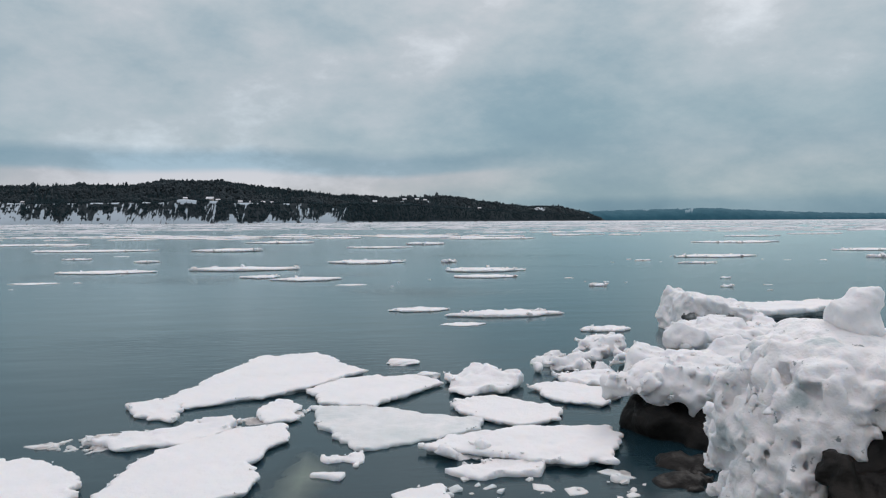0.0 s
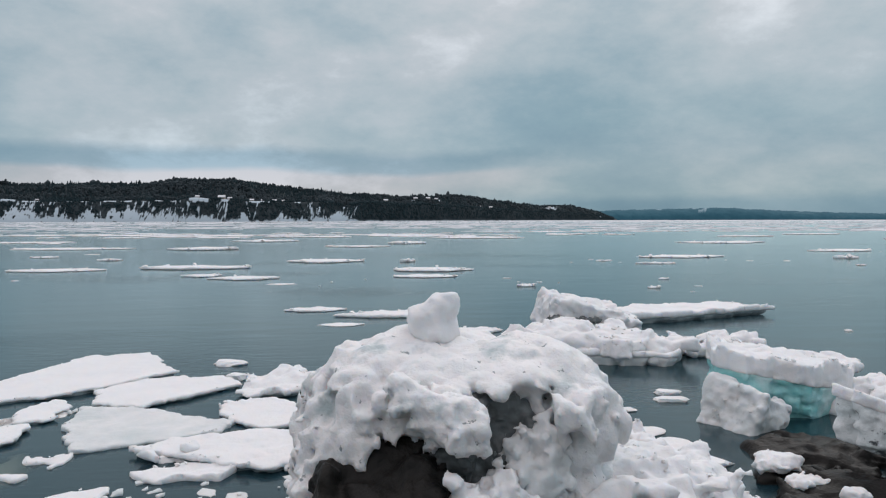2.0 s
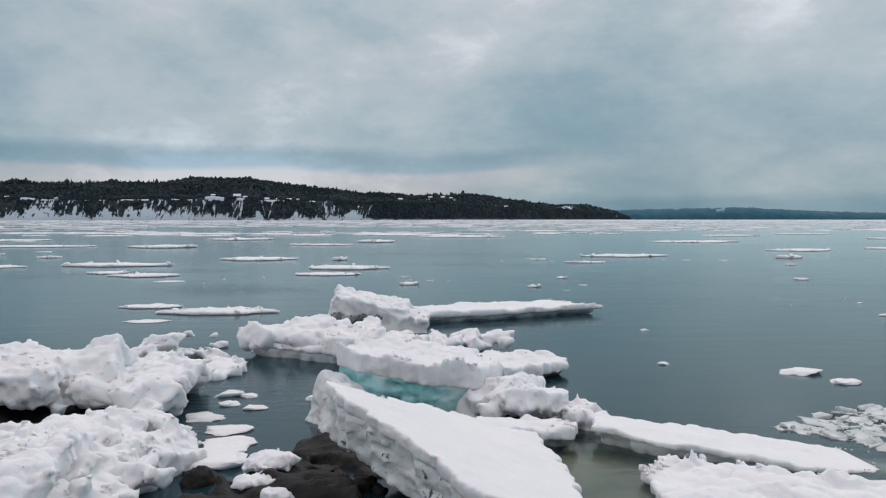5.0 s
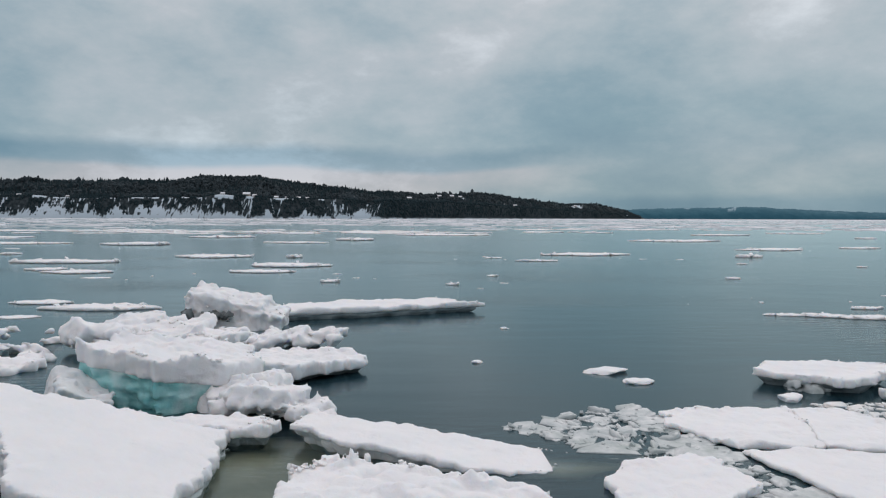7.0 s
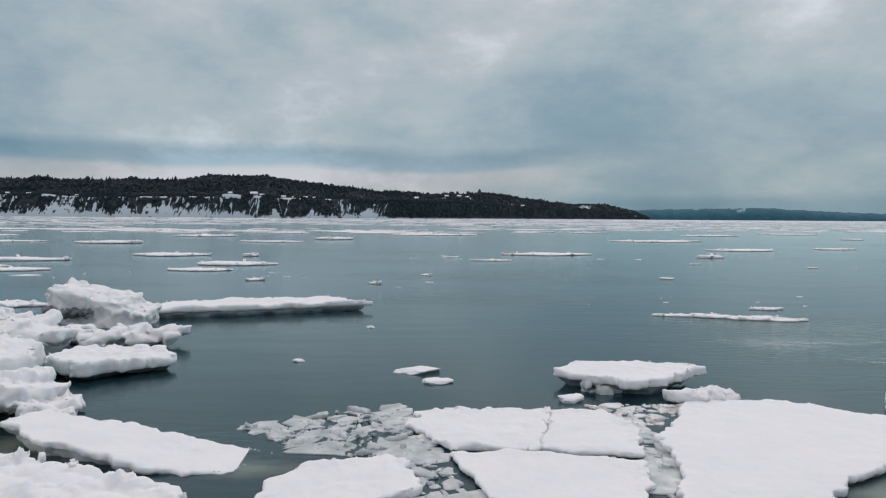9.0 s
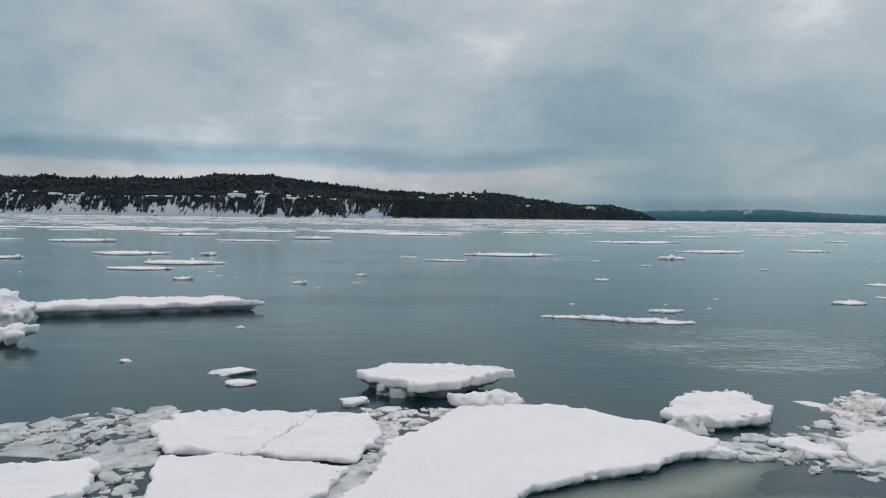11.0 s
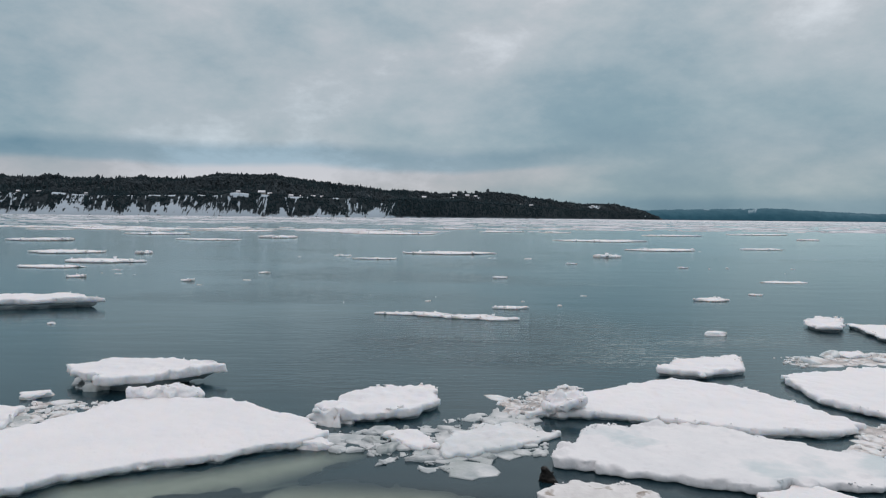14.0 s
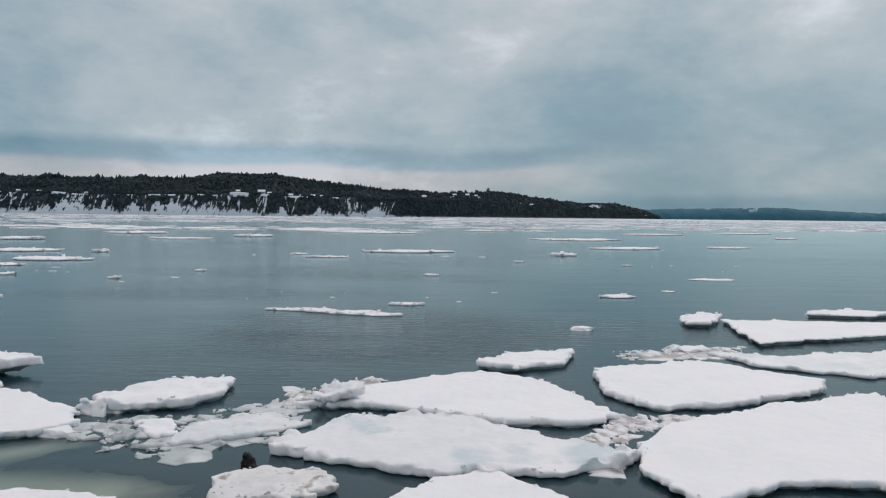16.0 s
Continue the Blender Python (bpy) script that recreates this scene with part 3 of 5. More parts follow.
v, q = sheet(np.concatenate([[-4800, -400, -60], np.arange(-10, 32.1, 0.12), [60, 400, 4800.0]]), np.concatenate([[-3.0, 2.0], np.arange(3.6, 7.9, 0.08), np.arange(8.0, 17, 0.5), [20, 60, 300, 1500, 4900.0]]), lambda x, y: 0 * x)
water = new("water", mesh_of("water", v, q, WATER))
depth_here = np.maximum(0.0, -np.maximum(bed_height(v[:, 0], v[:, 1]), bar_height(v[:, 0], v[:, 1])))
see = 0.9 * np.exp(-depth_here / 0.2)
SUNKEN = [[(16.8, 4.85), (17.7, 5.1), (18.7, 5.6), (19.15, 5.45), (19.0, 5.1), (18.4, 4.6), (17.5, 4.1), (16.8, 4.1)], [(17.0, 4.55), (18.6, 4.85), (19.6, 4.75), (20.15, 4.5), (20.1, 3.8), (17.2, 3.8)], [(12.2, 5.15), (12.4, 5.6), (13.2, 5.42), (13.15, 5.2), (12.6, 4.98)], [(1.35, 6.0), (1.55, 6.9), (1.75, 6.7), (2.0, 6.2), (1.8, 5.6), (1.4, 5.4)]]
for outline in SUNKEN:
    see = np.maximum(see, 0.8 * np.clip(0.06 - in_plan(v[:, 0], v[:, 1], outline) / 0.34, 0, 1) ** 0.8)
water.data.attributes.new("shallow", "FLOAT", "POINT").data.foreach_set("value", see)
# a breath of wind on the open water
gx, gy = v[:, 0], v[:, 1]
gust = 3.2 * np.exp(-((gx - 20.6) / 3.2) ** 2 - ((gy - 10.3) / 2.3) ** 2) * np.clip(0.8 + 0.7 * vnoise(gx / 1.5, gy / 0.7, 0 * gx), 0, 1.5)
water.data.attributes.new("gust", "FLOAT", "POINT").data.foreach_set("value", gust)
tagged(water, "calm grey-blue river water with faint ripples", "water", kind="structure")


# ---- far shore ----
# bearing tangent: distance of the shore, height of the bluff's edge, height of the crest
SHORE = [(-1.3, 1000, 30, 60), (-0.75, 1050, 32, 58), (-0.53, 1110, 34, 57), (-0.44, 1125, 34, 55), (-0.31, 1150, 35, 60), (-0.26, 1150, 36, 66), (-0.2, 1165, 36, 66),
         (-0.12, 1200, 34, 57), (-0.03, 1300, 34, 47), (0.05, 1450, 34, 45), (0.13, 1700, 34, 56), (0.19, 2050, 34, 52), (0.245, 2500, 30, 48), (0.295, 2900, 30, 54), (0.335, 3250, 20, 36), (0.365, 3500, 2, 4)]
S_T, S_D, S_B, S_C = (np.array(c, float) for c in zip(*SHORE))
S_C = S_C * 1.22


def hill_point(t, back):
    """Height of the far shore's land, back metres behind the water's edge."""
    b, c = np.interp(t, S_T, S_B), np.interp(t, S_T, S_C)
    d = np.interp(t, S_T, S_D)
    x, y = 10 + t * (d + back), d + back
    edge = 22 + 10 * vnoise(x / 60, y / 60, 0 * x)
    face = np.clip((back - 6) / edge, 0, 1) ** 0.8 * b * (1 + 0.08 * vnoise(x / 40, y * 0, 0 * x))
    rise = np.clip((back - 40) / 260, 0, 1)
    z = face + (c - b) * rise * rise * (3 - 2 * rise) + 1.5 * vnoise(x / 35, y / 35, 0 * x) * np.clip(back / 40, 0, 1)
    z = z * np.clip((900 - back) / 500, 0, 1)
    return x, y, np.where(back < 0.5, -1.0, z)


# bearing tangent, and the part of the bluff's height that its apron of snow covers
APRON = [(-1.3, 0.3), (-0.75, 0.4), (-0.65, 0.2), (-0.56, 0.15), (-0.537, 0.2), (-0.514, 0.35), (-0.491, 0.5), (-0.476, 0.62), (-0.445, 0.64), (-0.426, 0.6), (-0.414, 0.3), (-0.403, 0.15),
         (-0.395, 0.45), (-0.379, 0.5), (-0.368, 0.2), (-0.356, 0.35), (-0.34, 0.55), (-0.329, 0.5), (-0.313, 0.45), (-0.266, 0.3), (-0.219, 0.2), (-0.207, 0.05), (-0.187, 0.1),
         (-0.179, 0.5), (-0.171, 0.05), (-0.136, 0.05), (-0.128, 0.35), (-0.112, 0.1), (-0.092, 0.25), (-0.076, 0.4), (-0.059, 0.15), (-0.047, 0.45), (-0.035, 0.2), (-0.019, 0.03)]
AP_T, AP_H = (np.array(c) for c in zip(*APRON))
# clearings under snow on the slope: bearing tangents and metres behind the water's edge
CLEARINGS = [(-0.56, -0.535, 62, 74), (-0.522, -0.512, 70, 80), (-0.503, -0.494, 74, 84), (-0.456, -0.448, 66, 74), (-0.276, -0.262, 235, 262), (-0.25, -0.232, 40, 50), (-0.22, -0.192, 42, 62),
             (-0.186, -0.16, 46, 58), (-0.16, -0.148, 70, 84), (-0.145, -0.118, 50, 62), (-0.108, -0.095, 84, 98), (-0.072, -0.05, 84, 96), (-0.085, -0.04, 36, 52), (0.012, 0.03, 100, 118), (0.055, 0.072, 170, 200),
             (0.076, 0.1, 175, 205), (0.148, 0.162, 64, 78), (0.168, 0.182, 56, 70), (0.252, 0.272, 170, 240)]


def snow_on(t, back):
    """How much snow shows on the far shore's land, 0 to 1."""
    x, y, z = hill_point(t, back)
    b = np.interp(t, S_T, S_B)
    h = np.clip(z / b, 0, 2)
    o = 0 * x
    lean = x + 0.25 * z * vnoise(x / 30, o, o)
    apron = np.interp(t, AP_T, AP_H) * (1 + 0.45 * vnoise(x / 9, o, o) + 0.5 * vnoise(lean / 3.1, z / 9, o) + 0.5 * vnoise(lean / 1.3, z / 3, o)) - h
    snow = np.clip(apron * 4 + 0.5, 0, 1) * np.clip(1.15 + 1.3 * vnoise(lean / 2.6, z / 4, o + 7) * (h > 0.12), 0, 1)
    on_face = (back < 40) & (h < 0.97)
    # gullies filled with snow run down between the outcrops
    gully = 1 - np.abs(vnoise(lean / 11, z / 60, o + 3.0) + 0.25 * vnoise(lean / 3, z / 25, o)) / 0.13
    gully = np.clip(gully * 1.3, 0, 1) * np.clip(0.75 + vnoise(lean / 1.5, z / 5, o + 1), 0, 1) * np.clip(0.9 + 2.2 * vnoise(x / 33, o + 5, o), 0, 1) * (t < -0.02)
    # steep faces where thin snow clings in streaks
    hatch = np.clip(1.1 * vnoise(lean / 1.7, z / 22, o + 9) + 0.5 * vnoise(lean / 5, z / 7, o + 2), 0, 1)
    hatch = hatch * np.interp(t, [-0.33, -0.31, -0.22, -0.2, -0.11, -0.09, -0.035, -0.02], [0.15, 0.75, 0.75, 0.1, 0.1, 0.75, 0.75, 0.0]) * (h < 0.72 + 0.1 * vnoise(x / 6, o, o))
    snow = np.maximum(snow, np.where(on_face, np.maximum(gully, hatch), 0)) * np.where(on_face, np.clip(1.25 - 0.9 * np.clip(h - 0.45, 0, 1) + 1.1 * vnoise(lean / 4, z / 5, o + 11), 0.15, 1), 1)
    # the white brow along the bluff's edge
    brow = np.clip((0.1 + np.interp(t, [-0.6, -0.44, -0.43, -0.2, -0.1, 0.0], [0.25, 0.0, 0.35, 0.25, -0.4, -1.0]) + vnoise(x / 12, o, o + 4) + 0.5 * vnoise(x / 4, o, o)) * 3, 0, 1)
    snow = np.maximum(snow, 0.75 * brow * (h > 0.93 + 0.03 * vnoise(x / 5, o, o)) * (back < 44 + 5 * vnoise(x / 9, o, o)))
    for t0, t1, b0, b1 in CLEARINGS:
        inside = np.minimum(np.minimum(t - t0, t1 - t) / (t1 - t0) * 2, np.minimum(back - b0, b1 - back) / (b1 - b0) * 2) + 0.5 * vnoise(x / 4, y / 6, o)
        snow = np.maximum(snow, np.clip(inside * 3, 0, 1))
    return snow


def with_snow(ob, amount):
    ob.data.attributes.new("snow", "FLOAT", "POINT").data.foreach_set("value", np.asarray(amount, float).ravel())
    return ob


ht = np.linspace(-1.3, 0.365, 1700)
hb = np.concatenate([[0, 6], np.arange(7, 46, 1.4), [48, 54, 60, 66, 72, 78, 84, 90, 100, 115, 130, 155, 180, 210, 240, 270, 300, 420, 600, 900.0]])
HT, HB = np.meshgrid(ht, hb, indexing="ij")
HX, HY, HZ = hill_point(HT, HB)
HS = snow_on(HT, HB)
hi = np.arange(HX.size).reshape(HX.shape)
hq = np.stack([hi[:-1, :-1], hi[1:, :-1], hi[1:, 1:], hi[:-1, 1:]], -1)
hv = np.stack([HX, HY, HZ], -1).reshape(-1, 3)
face_rows = int(np.searchsorted(hb, 46.0))
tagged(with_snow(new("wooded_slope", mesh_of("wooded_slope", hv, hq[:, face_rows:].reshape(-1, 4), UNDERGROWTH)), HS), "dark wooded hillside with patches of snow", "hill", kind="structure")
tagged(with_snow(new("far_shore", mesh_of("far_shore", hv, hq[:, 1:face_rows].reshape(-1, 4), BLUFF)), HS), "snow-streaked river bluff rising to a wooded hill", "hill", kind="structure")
tagged(new("far_beach", mesh_of("far_beach", hv, hq[:, :1].reshape(-1, 4), FIELD_ICE)), "strip of white shore ice below the wooded bank", "shore ice", kind="structure")

HOUSES = [(-0.546, 70, 8), (-0.517, 76, 8), (-0.498, 80, 7), (-0.452, 70, 6), (-0.241, 50, 8), (-0.208, 50, 15), (-0.197, 58, 9), (-0.167, 56, 9), (-0.154, 78, 8), (-0.136, 60, 10), (-0.124, 58, 8),
          (-0.06, 92, 11), (0.021, 112, 12), (0.064, 190, 12), (0.082, 196, 13), (0.094, 190, 11), (0.156, 74, 12), (0.174, 66, 13), (0.262, 210, 14)]


def conifers(name, x, y, z, h, w, mat, label):
    """Many small conifers in one mesh: stacked, uneven five-sided tiers."""
    rng = np.random.RandomState(5)
    n, k = len(x), 5
    ang = np.arange(k) * 2 * np.pi / k
    V, F = [], []
    for m, (a, b, r) in enumerate(((0.05, 0.5, 1.0), (0.3, 0.78, 0.78), (0.58, 1.0, 0.5))):
        turn = rng.uniform(0, 6.3, (n, 1))
        rr = w[:, None] * r * rng.uniform(0.6, 1.3, (n, k))
        ring = np.stack([x[:, None] + rr * np.cos(ang + turn), y[:, None] + rr * np.sin(ang + turn), z[:, None] + h[:, None] * (a + rng.uniform(-0.08, 0.08, (n, k)))], -1)
        tip = np.stack([x + rng.uniform(-0.05, 0.05, n) * h, y, z + h * b], -1)[:, None]
        V.append(np.concatenate([ring, tip], 1))
        start = (np.arange(n) + m * n)[:, None, None] * (k + 1)
        F.append((start + np.array([(i, (i + 1) % k, k) for i in range(k)])).reshape(-1, 3))
    return tagged(new(name, mesh_of(name, np.concatenate(V).reshape(-1, 3), np.concatenate(F), mat, False)), label, "forest", kind="stuff")


def broadleaves(name, x, y, z, h, w, mat, label):
    """Many small leafless crowns in one mesh: three uneven clumps each."""
    rng = np.random.RandomState(6)
    bm = bmesh.new()
    bmesh.ops.create_icosphere(bm, subdivisions=1, radius=1.0)
    ball, tris = np.array([v.co[:] for v in bm.verts]), np.array([[v.index for v in f.verts] for f in bm.faces])
    bm.free()
    n, V, F = len(x), [], []
    for m, (up, wide, tall) in enumerate(((0.5, 0.8, 0.5), (0.68, 0.6, 0.34), (0.4, 0.6, 0.36))):
        c = np.stack([x + rng.uniform(-0.5, 0.5, n) * w * (m > 0), y + rng.uniform(-0.4, 0.4, n) * w * (m > 0), z + h * (up + rng.uniform(-0.08, 0.08, n))], -1)
        r = np.stack([w * wide, w * wide, h * tall], -1) * rng.uniform(0.75, 1.2, (n, 1))
        V.append(c[:, None] + ball * r[:, None] * rng.uniform(0.62, 1.25, (n, len(ball), 1)))
        F.append(((np.arange(n) + m * n)[:, None, None] * len(ball) + tris).reshape(-1, 3))
    return tagged(new(name, mesh_of(name, np.concatenate(V).reshape(-1, 3), np.concatenate(F), mat, False)), label, "forest", kind="stuff")


rng = np.random.RandomState(11)
# forest on the slope and crest; clearings and the houses' outlook stay open
wt, wb = rng.uniform(-1.0, 0.36, 21000), 44 + 390 * rng.rand(21000) ** 1.15
keep = snow_on(wt, wb) < 0.3
for t, back, w in HOUSES:
    d = np.interp(t, S_T, S_D)
    keep &= ~((np.abs(wt - t) * d < w * 0.75) & (wb > back - 26) & (wb < back + 6))
wt, wb = wt[keep], wb[keep]
wx, wy, wz = hill_point(wt, wb)
wh = rng.uniform(4, 8.5, len(wt)) * np.where(rng.rand(len(wt)) < 0.05, 1.45, 1.0) * (1 + 0.25 * vnoise(wx / 40, wy / 60, 0 * wx))
stand = vnoise(wx / 70, wy / 70, 0 * wx + 6) + rng.normal(0, 0.35, len(wt)) > -0.05
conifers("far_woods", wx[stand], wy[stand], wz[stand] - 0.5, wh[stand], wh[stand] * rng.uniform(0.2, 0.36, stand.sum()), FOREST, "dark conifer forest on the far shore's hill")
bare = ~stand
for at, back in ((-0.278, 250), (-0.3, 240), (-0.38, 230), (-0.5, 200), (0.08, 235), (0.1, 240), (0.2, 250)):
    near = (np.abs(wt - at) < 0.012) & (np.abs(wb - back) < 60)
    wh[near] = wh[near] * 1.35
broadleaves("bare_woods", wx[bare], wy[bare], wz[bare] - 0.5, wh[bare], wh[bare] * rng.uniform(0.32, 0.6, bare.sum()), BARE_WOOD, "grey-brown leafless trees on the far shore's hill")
# bushes clinging to the bluff where no snow lies
wt, wb = rng.uniform(-1.0, 0.36, 16000), rng.uniform(7, 42, 16000)
wx, wy, wz = hill_point(wt, wb)
keep = (snow_on(wt, wb) < 0.2) & ((vnoise(wx / 9, wy / 5, 0 * wx) > -0.25) | (wt > -0.03))
wx, wy, wz, wt = wx[keep], wy[keep], wz[keep], wt[keep]
wh = rng.uniform(1.5, 4.0, len(wx)) * np.where(wt > -0.03, 1.5, 1.0)
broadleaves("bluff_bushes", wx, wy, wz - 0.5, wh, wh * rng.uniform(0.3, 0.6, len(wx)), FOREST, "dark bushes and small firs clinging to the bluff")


def ridge(name, label, knots, depth, mat):
    """A distant wooded ridge: knots of bearing tangent and height."""
    t = np.linspace(knots[0][0], knots[-1][0], 600)
    kt, kh = zip(*knots)
    top = np.interp(t, kt, kh) + 3.0 * fbm(t * 90, 0 * t, 0 * t, 1.0, 3, 6.0)
    rows = []
    for back, k in ((0, -0.05), (15, 0.35), (90, 0.8), (220, 1.0), (420, 0.8), (560, -0.05)):
        d = depth + back
        rows.append(np.stack([10 + t * d, np.full_like(t, d), np.maximum(top * k, -2) + (2.0 * fbm(t * 400, 0 * t + back, 0 * t, 1.0, 2, back) if 0 < k else 0)], 1))
    v = np.concatenate(rows)
    i = np.arange(len(v)).reshape(len(rows), -1)
    q = np.stack([i[:-1, :-1], i[:-1, 1:], i[1:, 1:], i[1:, :-1]], -1).reshape(-1, 4)
    patch = [0 * t for _ in rows]
    for at, wide, row in ((0.428, 0.008, 3), (0.485, 0.008, 3), (0.497, 0.009, 2), (0.503, 0.006, 3), (0.66, 0.04, 2), (0.72, 0.03, 1)):
        patch[row] = np.maximum(patch[row], np.clip(1.6 - np.abs(t - at) / wide * 1.6 + 0.5 * vnoise(t * 500, 0 * t + row, 0 * t), 0, 1) * (0.5 if at < 0.6 else 0.3))
    return tagged(with_snow(new(name, mesh_of(name, v, q, mat)), np.concatenate(patch)), label, "hill", kind="structure")


ridge("far_ridge", "low wooded ridge far across the river, hazed blue-green", [(0.3, 55), (0.4, 66), (0.47, 74), (0.53, 78), (0.6, 66), (0.68, 52), (0.78, 42), (1.0, 40), (1.3, 44)], 4050, HAZED_FOREST)
ridge("shore_beyond", "distant wooded shore closing the river", [(-1.6, 70), (-1.0, 70), (-0.5, 60), (0.0, 40), (0.3, 40)], 4300, HAZED_FOREST)


def cottage(t, back, w):
    x, y, z = (float(v) for v in hill_point(np.array(t), np.array(back)))
    root = tagged(new("house"), "small wooden house with a snow-covered gable roof", "house", "houses on the hill")
    root.location = (x, y, z - 0.5)
    w = w * 0.75
    d, h, r = w * 0.7, w * 0.42, w * 0.3
    v = np.array([(-w / 2, -d / 2, 0), (w / 2, -d / 2, 0), (w / 2, d / 2, 0), (-w / 2, d / 2, 0), (-w / 2, -d / 2, h), (w / 2, -d / 2, h), (w / 2, d / 2, h), (-w / 2, d / 2, h)])
    q = np.array([(0, 1, 5, 4), (1, 2, 6, 5), (2, 3, 7, 6), (3, 0, 4, 7), (4, 5, 6, 7)])
    wall = new("wall", mesh_of("wall", v, q, HOUSE_WALL, False))
    o = 0.5
    rv = np.array([(-w / 2 - o, -d / 2 - o, h), (w / 2 + o, -d / 2 - o, h), (w / 2 + o, 0, h + r), (-w / 2 - o, 0, h + r), (w / 2 + o, d / 2 + o, h), (-w / 2 - o, d / 2 + o, h)])
    rv = np.concatenate([rv, rv + (0, 0, 0.5)])
    rq = np.array([(6, 7, 8, 9), (9, 8, 10, 11), (1, 0, 3, 2), (2, 3, 5, 4), (0, 1, 7, 6), (5, 11, 10, 4), (0, 6, 9, 3), (3, 9, 11, 5), (1, 2, 8, 7), (2, 4, 10, 8)])
    roof = new("roof", mesh_of("roof", rv, rq, FIELD_ICE, False))
    wall.parent = roof.parent = root
    for k in (-0.25, 0.25):
        win = new("window", mesh_of("window", np.array([(-0.7, -0.06, -0.8), (0.7, -0.06, -0.8), (0.7, -0.06, 0.8), (-0.7, -0.06, 0.8), (-0.7, 0, -0.8), (0.7, 0, -0.8), (0.7, 0, 0.8), (-0.7, 0, 0.8)]), np.array([(0, 1, 2, 3), (4, 0, 3, 7), (1, 5, 6, 2), (3, 2, 6, 7), (0, 4, 5, 1)]), GLASS_DARK, False))
        win.parent, win.location = root, (k * w, -d / 2 - 0.01, h * 0.5)


for t, back, w in HOUSES:
    cottage(t, back, w)


# ---- drifting ice, middle and far ----
def plates(name, rows, label, mat):
    """Thin many-sided plates of ice in one mesh: x, y, half length, half width, height, seed."""
    V, Q, T, n = [], [], [], 0
    r9 = np.random.RandomState(3)
    k = 9
    ang = np.arange(k) * 2 * np.pi / k
    for x, y, a, b, h in rows:
        rr = r9.uniform(0.65, 1.15, k)
        tw = r9.uniform(-0.25, 0.25)
        px, py = a * rr * np.cos(ang), b * rr * np.sin(ang)
        px, py = px * np.cos(tw) - py * np.sin(tw), px * np.sin(tw) + py * np.cos(tw)
        hz = h * r9.uniform(0.55, 1.3, k)
        V += [np.stack([x + px, y + py, np.full(k, -0.05)], 1), np.stack([x + px * 0.97, y + py * 0.97, hz], 1), np.array([[x, y, h]])]
        for i in range(k):
            j = (i + 1) % k
            T += [(n + i, n + j, n + k + j), (n + i, n + k + j, n + k + i), (n + k + i, n + k + j, n + 2 * k)]
        n += 2 * k + 1
    return tagged(new(name, mesh_of(name, np.concatenate(V), np.array(T), mat, False)), label, "drift ice", kind="stuff")


rng = np.random.RandomState(21)
rows = []
while len(rows) < 4700:
    d = 60 * (1300 / 60) ** rng.rand()
    t = rng.uniform(-0.95, 1.0)
    x = 10 + t * d
    # the floes gather in long streaks along the current
    if 0.7 * float(fbm(np.array(x * 0.25), np.array(d), np.array(0.0), 22.0, 2, 1.0)) + 1.1 * math.log10(d / 190) - 0.3 * (t > 0.1) * (d < 110) < rng.uniform(-0.5, 0.6):
        continue
    if d > np.interp(t, S_T, S_D) - 12:
        continue
    a = min(rng.gamma(1.8, 0.8), 2.4) * (0.7 + d / 150)
    rows.append((x, d, a, a * rng.uniform(0.3, 0.6), rng.uniform(0.04, 0.16)))
while len(rows) < 5700:
    d = rng.uniform(1200, 3900)
    t = rng.uniform(0.0, 1.0)
    if d > np.interp(t, S_T, S_D) - 12 and t < 0.365:
        continue
    a = rng.uniform(10, 40)
    rows.append((10 + t * d, d, a, a * 0.5, rng.uniform(0.15, 0.4)))
near_rows = [r for r in rows if r[1] < 118 and abs(r[0] - 12) < 0.66 * r[1]][:170]
plates("drift_ice", [r for r in rows if r not in near_rows], "countless white floes drifting far out on the river", FIELD_ICE)


